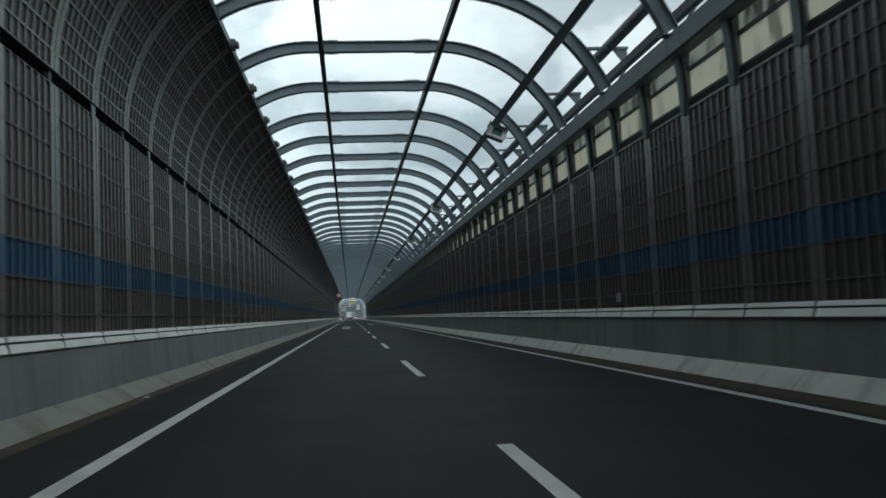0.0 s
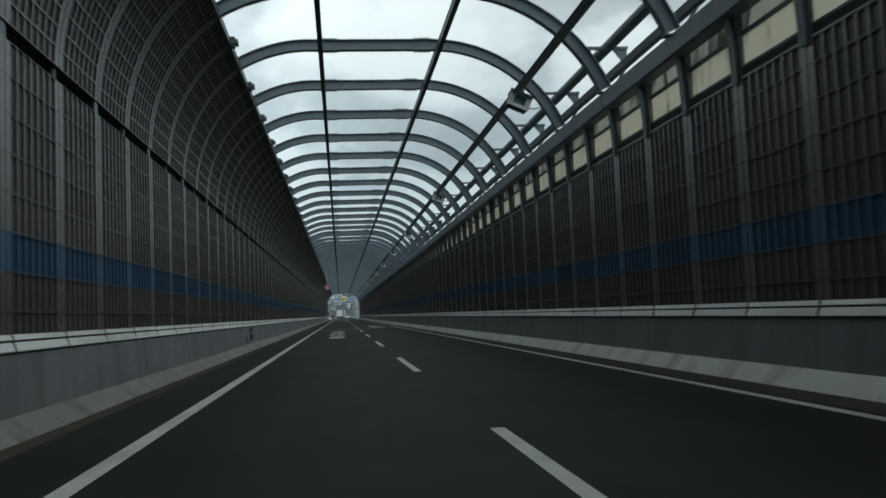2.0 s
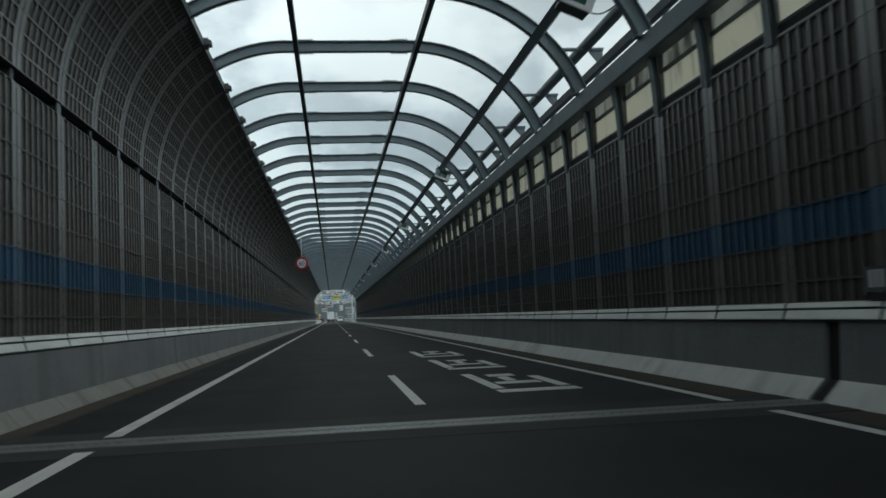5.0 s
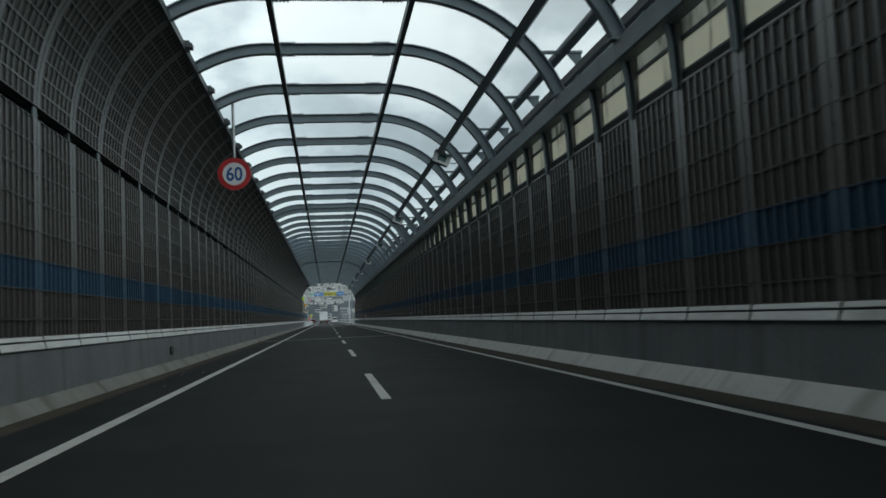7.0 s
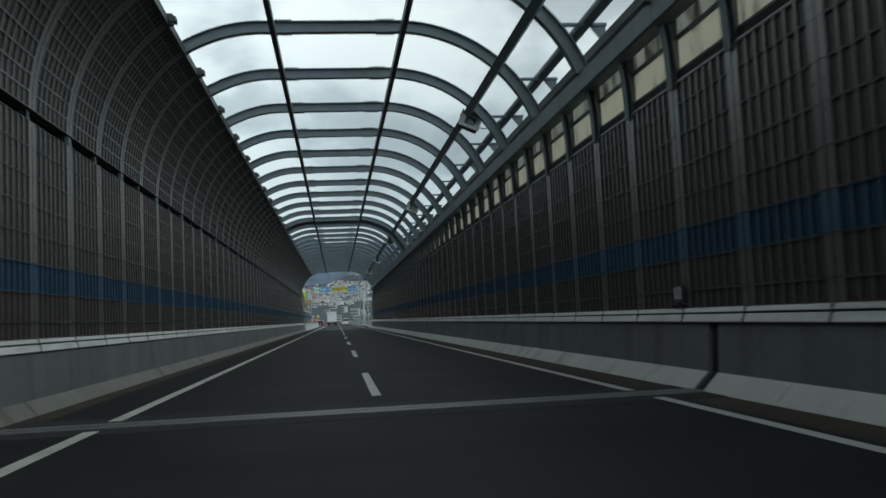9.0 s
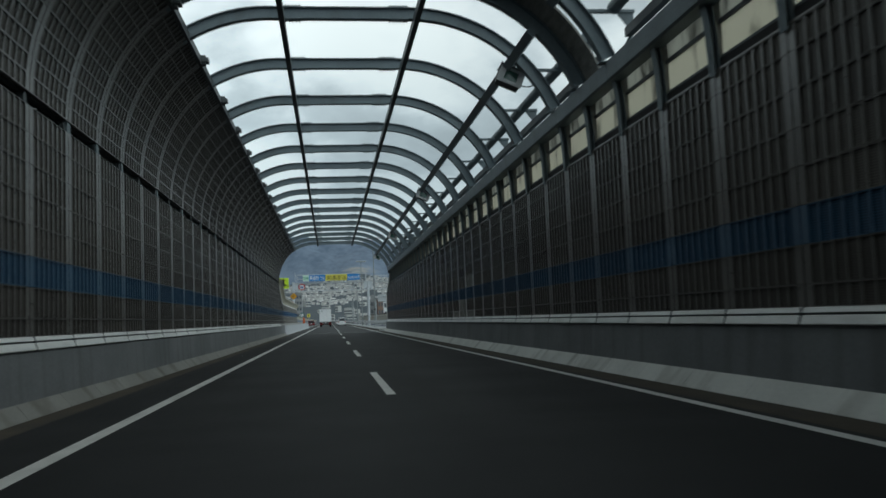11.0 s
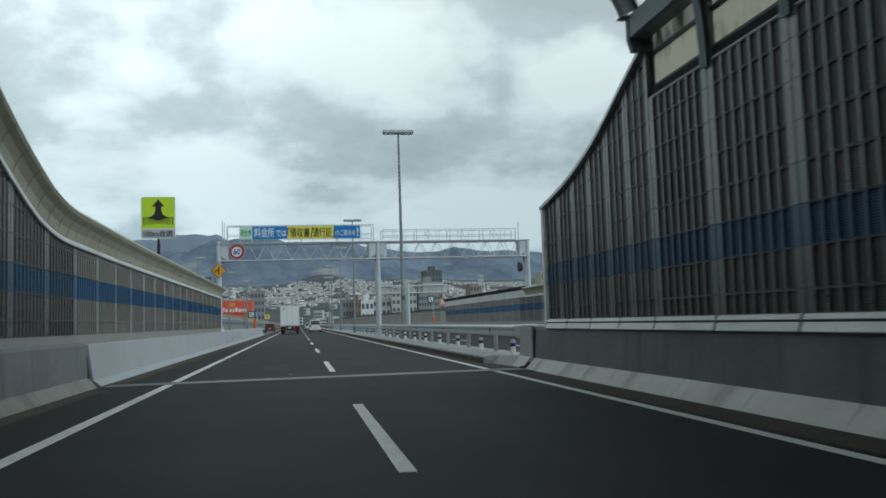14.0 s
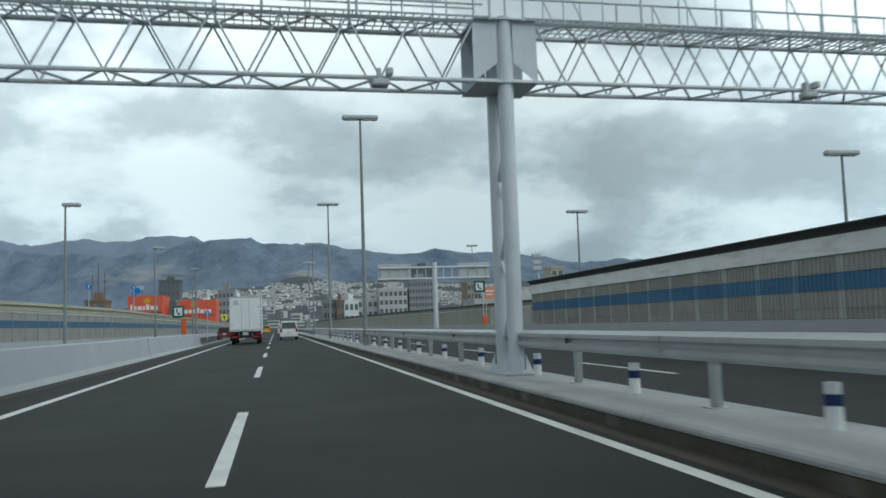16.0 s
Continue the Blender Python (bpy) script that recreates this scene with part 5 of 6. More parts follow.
for sg in (-1, 1):
    for k in range(7):
        x, w = 0.56 - 0.075 * k, 0.019
        z0, z1, lean = 0.03 - 0.035 * max(0, k - 2), -0.30 + 0.012 * k, 0.03 + 0.025 * k
        part("hatch_bar", Shape().add([(sg * (x - w), -0.009, z0), (sg * (x + w), -0.009, z0), (sg * (x + w - lean), -0.009, z1), (sg * (x - w - lean), -0.009, z1)], [(0, 1, 2, 3)]), BLACK, ms)
part("symbol", arrow, BLACK, ms)
lettering("100m合流", 0.27, BLACK, ms, pose(0, -0.012, -0.63, 90, 0, 0), "lettering", 1.0, 1.0, 0.002, 0.004)
part("pole", Shape().tube([(0.0, 0.10, -1.0), (-0.06, 0.14, -6.6)], 0.06, 10).tube([(0.0, 0.08, 0.8), (0.0, 0.10, -1.0)], 0.045, 8), BLACK, ms)


# ---- street lamps ----
def street_lamp(x, y, foot, height, wide=0.9, label="tall tapered grey street lamp with a flat double head", off=0.0):
    t = thing("street_lamp", label, "street lamp", "street lamps", at=pose(x, y, foot))
    part("pole", Shape().tube([(0, 0, 0), (0, 0, height * 0.5), (0, 0, height - 0.2)], 0.115, 12, r1=0.055), LAMPGREY, t, smooth=False)
    part("base", Shape().tube([(0, 0, 0), (0, 0, 0.7)], 0.15, 12), LAMPGREY, t)
    part("head", Shape().bevel_box(off - wide, off + wide, -0.22, 0.22, height - 0.22, height - 0.02, 0.06), GREYSIGN, t)
    part("diffuser", Shape().box(off - wide + 0.1, off - 0.12, -0.15, 0.15, height - 0.25, height - 0.215).box(off + 0.12, off + wide - 0.1, -0.15, 0.15, height - 0.25, height - 0.215), WHITE, t)
    return t


lm = street_lamp(5.02, 357.4, 0.2, 11.9)
part("number_plate", Shape().box(-0.10, 0.10, -0.125, -0.115, 2.2, 2.42), PURLIN, lm)
part("junction_box", Shape().tube([(0.17, 0, 0.8), (0.17, 0, 3.3)], 0.04, 8), ZINC, lm)
street_lamp(4.8, 396.4, 0.2, 11.45)
for x, y, foot, h in ((4.86, 425, 0.2, 11.1), (4.82, 455, 0.2, 10.7), (4.92, 470, 0.2, 9.6)):
    street_lamp(x, y, foot, h)
for x, y, foot, h in ((-11.62, 408, -0.5, 9.5), (-10.7, 440, -0.5, 9.8), (-10.9, 480, -0.5, 10.5)):
    street_lamp(x, y, foot, h, 0.52, "slim grey street lamp with a flat one-sided head beside the ramp", 0.34)
for x, y, foot, h in ((24.9, 387.2, -2.0, 10.1), (22.1, 413.3, -1.0, 10.0), (27.2, 470, -1.0, 12.7)):
    street_lamp(x, y, foot, h, 0.8, "grey street lamp standing behind the far wall")


# ---- vehicles ahead ----
def wheel(parent, x, y, r, w):
    t = part("wheel", Shape().tube([(x - w / 2, y, r), (x + w / 2, y, r)], r, 18), TYRE, parent)
    part("rim", Shape().tube([(x - w / 2 - 0.01, y, r), (x + w / 2 + 0.01, y, r)], r * 0.55, 14), ZINC, t)


def box_truck(x, y):
    t = thing("box_truck", "white box truck seen from behind in the lane", "truck", at=pose(x, y, 0))
    part("cargo_box", Shape().bevel_box(-1.22, 1.22, 0.0, 7.6, 1.05, 3.72, 0.04), WHITE, t)
    part("rear_frame", Shape().box(-1.24, -1.16, -0.03, 0.05, 1.02, 3.74).box(1.16, 1.24, -0.03, 0.05, 1.02, 3.74).box(-1.16, 1.16, -0.03, 0.05, 3.62, 3.74).box(-1.16, 1.16, -0.03, 0.05, 1.02, 1.16), ZINC, t)
    for s_ in (-1, 1):
        d = part("door", Shape().bevel_box(min(0.012 * s_, 1.15 * s_), max(0.012 * s_, 1.15 * s_), -0.045, 0.0, 1.17, 3.61, 0.012), WHITE, t)
        part("lock_rod", Shape().tube([(0.30 * s_, -0.06, 1.15), (0.30 * s_, -0.06, 3.6)], 0.02, 8), ZINC, d)
        part("hinge", Shape().box(1.05 * s_ - 0.1, 1.05 * s_ + 0.1, -0.055, -0.04, 1.5, 1.56).box(1.05 * s_ - 0.1, 1.05 * s_ + 0.1, -0.055, -0.04, 2.9, 2.96), ZINC, d)
    part("emblem", Shape().tube([(-0.72, -0.052, 3.28), (-0.72, -0.048, 3.28)], 0.20, 24).box(-1.0, -0.45, -0.051, -0.047, 3.1, 3.16), GREYSIGN, t)
    part("chassis", Shape().box(-0.45, 0.45, 0.05, 9.3, 0.62, 1.03), BLACK, t)
    part("bumper", Shape().bevel_box(-1.18, 1.18, -0.02, 0.14, 0.50, 0.64, 0.02), BLACK, t)
    part("reflector_strip", Shape().box(-1.1, -0.55, -0.035, -0.02, 0.53, 0.61).box(0.55, 1.1, -0.035, -0.02, 0.53, 0.61), RED, t)
    part("mudguard", Shape().box(-1.2, -0.6, 0.4, 0.43, 0.35, 1.0).box(0.6, 1.2, 0.4, 0.43, 0.35, 1.0), BLACK, t)
    for s_ in (-1, 1):
        part("tail_lamp", Shape().bevel_box(0.95 * s_ - 0.17, 0.95 * s_ + 0.17, -0.05, 0.05, 0.76, 0.88, 0.02), TAIL, t)
        part("step_plate", Shape().box(0.7 * s_ - 0.4, 0.7 * s_ + 0.4, -0.05, 0.2, 0.92, 1.0), BLACK, t)
    part("licence_plate", Shape().box(-0.22, 0.22, -0.04, -0.02, 0.72, 0.94), GREYSIGN, t)
    part("cab", Shape().bevel_box(-1.2, 1.2, 7.75, 9.6, 0.7, 2.9, 0.12), WHITE, t)
    for yy in (1.9, 8.6):
        for xx in (-0.98, 0.98):
            wheel(t, xx, yy, 0.48, 0.30)
    return t


def soften(ob, width):
    """Rounds the edges of a part's mesh."""
    bm = bmesh.new()
    bm.from_mesh(ob.data)
    bmesh.ops.bevel(bm, geom=bm.edges[:], offset=width, segments=2, affect="EDGES", profile=0.6)
    bm.to_mesh(ob.data)
    bm.free()
    return ob


def car(name, label, x, y, paint, length, width, height, hood, van):
    """A car from behind: body, glass house, lamps, wheels."""
    t = thing(name, label, "car", at=pose(x, y, 0))
    w = width / 2
    body = Shape()
    belt = height * 0.53
    body.prism([(0.0, 0.30), (-0.04, 0.55), (0.02, belt), (length * 0.55, belt + 0.02), (length - hood, belt), (length - 0.15, belt - 0.18), (length, 0.55), (length - 0.05, 0.28)], -w, w, m=Matrix(((0, 1, 0, 0), (1, 0, 0, 0), (0, 0, 1, 0), (0, 0, 0, 1))))
    soften(part("body", body, paint, t), 0.07)
    slope = 0.22 if van else 0.55
    n0, n1 = 0.04, length - hood - 0.1
    cabin = [(-w + 0.03, n0, belt), (w - 0.03, n0, belt), (w - 0.03, n1, belt), (-w + 0.03, n1, belt), (-w + 0.16, n0 + slope, height), (w - 0.16, n0 + slope, height), (w - 0.16, n1 - 0.7, height), (-w + 0.16, n1 - 0.7, height)]
    soften(part("cabin", Shape().add(cabin, [(0, 1, 5, 4), (1, 2, 6, 5), (2, 3, 7, 6), (3, 0, 4, 7), (4, 5, 6, 7), (3, 2, 1, 0)]), paint, t), 0.08)
    u0, u1 = 0.12, 0.82
    pt = lambda i, j, u: [cabin[i][k] + (cabin[j][k] - cabin[i][k]) * u for k in range(3)]
    q = [pt(0, 4, u0), pt(1, 5, u0), pt(1, 5, u1), pt(0, 4, u1)]
    cx = lambda p, f: (p[0] * f, p[1] - 0.012, p[2])
    part("rear_window", Shape().add([cx(p, 0.88) for p in q], [(0, 1, 2, 3)]), CARGLASS, t)
    for s_, (a, b, c, d) in ((-1, (0, 3, 7, 4)), (1, (1, 2, 6, 5))):
        q = [Vector(cabin[i]) for i in (a, b, c, d)]
        m_ = sum(q, Vector()) / 4
        part("side_window", Shape().add([m_ + (p - m_) * 0.84 + Vector((0.012 * s_, 0, 0)) for p in q], [(0, 1, 2, 3)]), CARGLASS, t)
        part("tail_lamp", Shape().bevel_box(s_ * (w - 0.12) - 0.09, s_ * (w - 0.12) + 0.09, -0.06, 0.06, belt - 0.24, belt + (0.12 if van else 0.0), 0.02), TAIL, t)
        part("mirror", Shape().bevel_box(s_ * (w + 0.08) - 0.08, s_ * (w + 0.08) + 0.08, n1 - 0.5, n1 - 0.38, belt, belt + 0.16, 0.02), paint, t)
    part("bumper", Shape().bevel_box(-w + 0.02, w - 0.02, -0.10, 0.06, 0.30, 0.56, 0.03), paint, t)
    part("licence_plate", Shape().box(-0.17, 0.17, -0.115, -0.10, 0.60, 0.77), GREYSIGN, t)
    for yy in (0.75, length - 0.8):
        for xx in (-w + 0.1, w - 0.1):
            wheel(t, xx, yy, 0.31, 0.2)
    return t


box_truck(-1.85, 424.0)
car("minivan", "white minivan with a dark rear window ahead of the truck", 1.75, 441.0, CARWHITE, 4.6, 1.72, 1.86, 0.9, True)
car("hatchback", "dark red hatchback joining from the ramp", -5.6, 462.0, DARKRED, 3.9, 1.68, 1.5, 0.95, False)
car("hatchback", "white hatchback far ahead on the road", 1.6, 505.0, CARWHITE, 3.9, 1.68, 1.5, 0.95, False)
car("minivan", "dark amber minivan far ahead beside the truck", -1.6, 560.0, AMBER, 4.6, 1.75, 1.9, 0.9, True)

# ---- ramp, further walls and signs ----
def polyline_wall(name, label, pts, heights, side, cap_mat, lip_mat=None, field=None, row=None):
    """A far curving sound wall: skirt, grey field, blue row, band and rounded cap, all following a plan line."""
    t = thing(name, label, "sound wall", kind="structure")
    n = len(pts)
    def strip(z0, z1, off, thick):
        s = Shape()
        for (xa, ya), (xb, yb), ha, hb in zip(pts, pts[1:], heights, heights[1:]):
            v = []
            for x, y, h in ((xa, ya, ha), (xb, yb, hb)):
                v += [(x + side * off, y, z0 + h), (x + side * off, y, z1 + h), (x + side * (off - thick), y, z1 + h), (x + side * (off - thick), y, z0 + h)]
            s.add(v, [(0, 4, 5, 1), (1, 5, 6, 2), (2, 6, 7, 3), (3, 7, 4, 0), (0, 1, 2, 3), (7, 6, 5, 4)])
        return s
    part("parapet", strip(-3.0, 0.8, 0.05, 0.3), BARRIER, t)
    part("lower_panels", strip(0.8, 1.6, 0.0, 0.1), field or PANEL_OUT, t)
    part("blue_panels" if row is None else "middle_panels", strip(1.6, 2.05, 0.0, 0.1), row or BLUE_OUT, t)
    part("upper_panels", strip(2.05, 2.5, 0.0, 0.1), field or PANEL_OUT, t)
    part("band", strip(2.5, 2.62, 0.04, 0.16), CAP, t)
    part("cap", strip(2.62, 2.95, 0.12, 0.24), cap_mat, t)
    part("cap_lip", strip(2.95, 3.15, 0.28, 0.42), lip_mat or cap_mat, t)
    s = Shape()
    for (xa, ya), (xb, yb), ha, hb in zip(pts, pts[1:], heights, heights[1:]):
        m_ = max(2, int(math.hypot(xb - xa, yb - ya) / 2.0))
        for i in range(m_):
            u = i / m_
            x, y, h = xa + (xb - xa) * u, ya + (yb - ya) * u, ha + (hb - ha) * u
            s.box(x - 0.02, x + 0.02, y - 0.03, y + 0.03, 0.8 + h, 2.5 + h)
    part("posts", s, field or PANEL_OUT, t)
    return t


ramp_pts = [(-30, 340), (-20, 385), (-14.5, 408), (-12.6, 428), (-12.2, 470), (-11.8, 530), (-10.5, 620), (-9.0, 760)]
polyline_wall("wall_ramp", "curving ramp wall with a blue row and cream top", ramp_pts, [0.1, 0.1, 0.1, 0.05, 0, -0.2, -0.6, -1.2], 1, CREAM)
s = Shape()
for (xa, ya), (xb, yb) in zip(ramp_pts, ramp_pts[1:]):
    s.add([(xa, ya, -0.03), (xa + 14 if xa < -16 else -4.9, ya, -0.03), (xb + 14 if xb < -16 else -4.9, yb, -0.03), (xb, yb, -0.03)], [(0, 1, 2, 3)])
tagged(part("road_ramp", s, ASPHALT), "dark asphalt of the joining ramp", "road", kind="structure")
polyline_wall("wall_right_far", "pale far wall curving away beyond the gantry", [(28.5, 405), (26.9, 428), (25.4, 442), (24.0, 458), (22.4, 480), (20.4, 500), (18.2, 536), (16.6, 600), (15.9, 720)], [0, 0, 0, 0, 0, 0, 0, 0, 0], -1, OLIVE, BLACKPIPE, OLIVE, OLIVE)
land_far = Shape().add([(14.5, 395, -0.05), (40, 395, -0.05), (30, 440, -0.05), (16, 720, -0.05), (14.5, 720, -0.05)], [(0, 1, 2, 3, 4)])
tagged(part("road_slip", land_far, ASPHALT), "asphalt of the slip road beside the far wall", "road", kind="structure")


def sign_back(x, y, z0, z1, spread):
    t = thing("overhead_sign", "twin sign boards seen from behind on a tee post", "road sign", at=pose(x, y, 0))
    part("post", Shape().tube([(0, 0, -2), (0, 0, z1 + 0.1)], 0.22, 12), GANTRY, t)
    for z in (z0 + 0.25, z1 - 0.35):
        part("arm", Shape().tube([(-spread, 0, z), (spread, 0, z)], 0.10, 8), GANTRY, t)
    for sg in (-1, 1):
        b = part("board", Shape().box(sg * spread - sg * 3.0 if sg > 0 else -spread, sg * spread if sg > 0 else -spread + 3.0, 0.15, 0.2, z0, z1), GREYSIGN, t)
        for k in range(4):
            xx = (spread - 2.8 + 0.85 * k) * sg
            part("stiffener", Shape().box(xx - 0.05, xx + 0.05, 0.02, 0.15, z0 + 0.05, z1 - 0.05), ZINC, b)
    for k in range(-3, 4):
        part("strut", Shape().box(k * 0.8 - 0.03, k * 0.8 + 0.03, -0.03, 0.03, z0 + 0.25, z1 - 0.35), GANTRY, t)


sign_back(14.6, 430.5, 4.9, 6.5, 5.1)


def phone_sign(x, y, z, w, drop):
    t = thing("phone_sign", "green emergency telephone sign above an orange cabinet", "road sign", "telephone signs", at=pose(x, y, z))
    part("board", rounded_square(w / 2, 0.06, 0, 0.04), DKGREEN, t)
    part("field", rounded_square(w * 0.33, 0.04, -0.008, -0.002), WHITE, t)
    hs = [(-0.20, 0.26), (-0.10, 0.28), (-0.04, 0.10), (-0.11, 0.05), (0.02, -0.14), (0.10, -0.12), (0.22, -0.22), (0.12, -0.30), (0.0, -0.26), (-0.20, 0.0)]
    part("handset", Shape().prism([(a * w * 0.9, b * w * 0.9) for a, b in hs], -0.014, -0.009), BLACK, t)
    part("post", Shape().tube([(0.3 * w, 0.08, w * 0.4), (0.3 * w, 0.08, -3.2)], 0.05, 8), ZINC, t)
    part("cabinet", Shape().bevel_box(0.42 * w - 0.16, 0.42 * w + 0.16, -0.05, 0.3, drop - 1.15, drop, 0.03), ORANGE, t)
    return t


phone_sign(-6.5, 420, 2.62, 0.86, -0.52)
phone_sign(16.2, 420, 3.9, 0.9, -2.3)
for x, y, z in ((-18.65, 450, 6.2), (-17.2, 470, 6.9), (-17.2, 470.1, 6.05), (-8.15, 470, 3.37)):
    t = thing("lane_sign", "small round blue arrow sign on a pole", "road sign", "blue arrow signs", at=pose(x, y, z))
    part("disc", Shape().tube([(0, 0, 0), (0, 0.03, 0)], 0.32, 24), SIGNBLUE, t)
    part("arrow", Shape().add([(-0.05, -0.006, -0.2), (0.05, -0.006, -0.2), (0.05, -0.006, 0.06), (-0.05, -0.006, 0.06)], [(0, 1, 2, 3)]).add([(-0.13, -0.006, 0.04), (0.13, -0.006, 0.04), (0, -0.006, 0.22)], [(0, 1, 2)]), WHITE, t)
    part("pole", Shape().tube([(0, 0.06, 0.3), (0, 0.06, -z - 1)], 0.05, 8), ZINC, t)
hz = thing("hazard_sign", "yellow plate with a black arrow on a pole beside the ramp", "road sign", at=pose(-6.59, 480, 2.92))
part("plate", rounded_square(0.42, 0.05, 0, 0.03), YELLOW, hz)
part("arrow", Shape().box(-0.06, 0.10, -0.008, -0.002, -0.30, 0.22).box(-0.24, -0.06, -0.008, -0.002, 0.04, 0.20), BLACK, hz)
part("pole", Shape().tube([(0, 0.06, 0.4), (0, 0.06, -3.0)], 0.05, 8), ZINC, hz)
ob_ = thing("shop_board", "orange advertising board behind the far wall", "sign", at=pose(19.55, 430, 0))
part("board", Shape().box(-0.56, 0.56, 0, 0.08, 3.15, 4.25), SALMON, ob_)
part("bars", Shape().box(-0.4, 0.4, -0.02, -0.004, 3.8, 3.95).box(-0.4, 0.2, -0.02, -0.004, 3.5, 3.62), WHITE, ob_)
for xx in (-0.4, 0.4):
    part("leg", Shape().tube([(xx, 0.12, -1.0), (xx, 0.12, 3.3)], 0.05, 8), ZINC, ob_)
slip_wall = thing("wall_slip", "short dark blue sound wall at the slip road", "sound wall", kind="structure", at=pose(18.2, 425, 0))
part("base", Shape().box(0, 3.6, 0, 0.3, -0.5, 0.5), BARRIER, slip_wall)
for k in range(3):
    part("panel", Shape().bevel_box(0.02 + 1.2 * k, 1.18 + 1.2 * k, 0.05, 0.2, 0.5, 2.3, 0.03), BLUE_MESH_FAR if k == 1 else PANEL_OUT, slip_wall)
t = thing("cantilever_gantry", "dark cantilever gantry arm over the ramp", "gantry", at=pose(-11.3, 480, 0))
part("post", Shape().tube([(0.9, 0, -1), (0.9, 0, 9.2)], 0.16, 10), LAMPGREY, t)
part("arm", Shape().box(-3.8, 0.9, -0.10, 0.10, 8.85, 9.15), LAMPGREY, t)
t = thing("signal_mast", "grey floodlight mast with stacked lamp boxes", "lamp mast", at=pose(27.6, 440, 0))
part("mast", Shape().tube([(0, 0, -3), (0, 0, 4.2), (-0.5, 0, 6.2)], 0.09, 8), ZINC, t)
for z in (6.2, 6.85, 7.5):
    part("lamp_box", Shape().bevel_box(-0.95, -0.05, -0.25, 0.25, z, z + 0.45, 0.05), GREYSIGN, t)

# ---- city, hills and ground ----
GROUND = -12.0
LAND = mat("town_ground", (0.055, 0.072, 0.085), (0.10, 0.115, 0.13), 0.02, 0.95, bump=0.0, fine=9)
# distance haze is painted into both wood colours, paler and bluer far off
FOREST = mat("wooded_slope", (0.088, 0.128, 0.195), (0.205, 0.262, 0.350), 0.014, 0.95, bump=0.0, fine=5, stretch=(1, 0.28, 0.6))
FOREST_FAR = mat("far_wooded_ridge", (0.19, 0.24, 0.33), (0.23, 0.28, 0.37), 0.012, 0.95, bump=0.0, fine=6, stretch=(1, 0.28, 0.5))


def bare_ground(m, centre, size, colour):
    """A scar of bare rock on a wooded slope, with a ragged edge."""
    n, k = m.node_tree.nodes, m.node_tree.links
    b = n["Principled BSDF"]
    old = b.inputs["Base Color"].links[0].from_socket
    g = n.new("ShaderNodeNewGeometry")
    mp = n.new("ShaderNodeMapping")
    mp.vector_type = "POINT"
    mp.inputs["Scale"].default_value = [1 / v for v in size]
    mp.inputs["Location"].default_value = [-c / v for c, v in zip(centre, size)]
    k.new(g.outputs["Position"], mp.inputs[0])
    ln = n.new("ShaderNodeVectorMath")
    ln.operation = "LENGTH"
    k.new(mp.outputs[0], ln.inputs[0])
    t = n.new("ShaderNodeTexNoise")
    t.inputs["Scale"].default_value, t.inputs["Detail"].default_value = 2.2, 6
    k.new(mp.outputs[0], t.inputs["Vector"])
    ad = n.new("ShaderNodeMath")
    ad.operation = "MULTIPLY_ADD"
    ad.inputs[1].default_value = 2.6
    k.new(t.outputs["Fac"], ad.inputs[0])
    k.new(ln.outputs["Value"], ad.inputs[2])
    r = n.new("ShaderNodeMapRange")
    r.inputs["From Min"].default_value, r.inputs["From Max"].default_value = 1.5, 2.3
    r.inputs["To Min"].default_value, r.inputs["To Max"].default_value = 0.85, 0.0
    k.new(ad.outputs[0], r.inputs[0])
    mx = n.new("ShaderNodeMixRGB")
    mx.inputs[2].default_value = (*colour, 1)
    k.new(r.outputs[0], mx.inputs[0])
    k.new(old, mx.inputs[1])
    k.new(mx.outputs[0], b.inputs["Base Color"])


bare_ground(FOREST, (-300, 2430, 140), (95, 190, 40), (0.33, 0.335, 0.35))
bare_ground(FOREST, (62, 2130, 110), (42, 110, 26), (0.37, 0.35, 0.32))
HOUSE = mat("pale_walls", (0.97, 0.965, 0.94), (0.88, 0.875, 0.85), 0.05, 0.85, bump=0.0, fine=5, island=0.5)
ROOFS = mat("grey_roofs", (0.50, 0.50, 0.51), (0.62, 0.585, 0.55), 0.05, 0.8, bump=0.0, fine=4, island=0.55)
TOWER = mat("tower_walls", (0.30, 0.31, 0.315), (0.25, 0.26, 0.265), 0.2, 0.8, bump=0.0)
DKTOWER = mat("dark_tower_walls", (0.15, 0.16, 0.17), (0.12, 0.13, 0.14), 0.2, 0.8, bump=0.0)
PALEWALL = mat("pale_building", (0.52, 0.52, 0.50), (0.44, 0.44, 0.42), 0.2, 0.8, bump=0.0)
BRICKISH = mat("brown_brick_walls", (0.34, 0.29, 0.24), (0.28, 0.24, 0.20), 0.3, 0.85, bump=0.0)
BROWN = mat("rusty_works", (0.26, 0.16, 0.12), (0.20, 0.135, 0.105), 0.3, 0.85, bump=0.0)
# pane colour is lifted for the haze in front of far buildings
PANE = glass_like("dark_panes", (0.10, 0.115, 0.13), 0.25)

# crest lines of the nearer and the farther ridge, as (x, height)
NEAR_RIDGE = [(-2600, 160), (-1300, 215), (-676, 219), (-516, 204), (-407, 196), (-300, 206), (-203, 236), (-145, 239), (-77, 241), (0, 223), (112, 223), (233, 200), (356, 192), (443, 203), (530, 190), (726, 182), (828, 157), (978, 161), (1600, 140), (2600, 110)]
FAR_RIDGE = [(-3400, 250), (-1700, 310), (-907, 321), (-809, 308), (-637, 326), (-536, 316), (-377, 330), (-310, 332), (-195, 300), (300, 190), (3400, 150)]


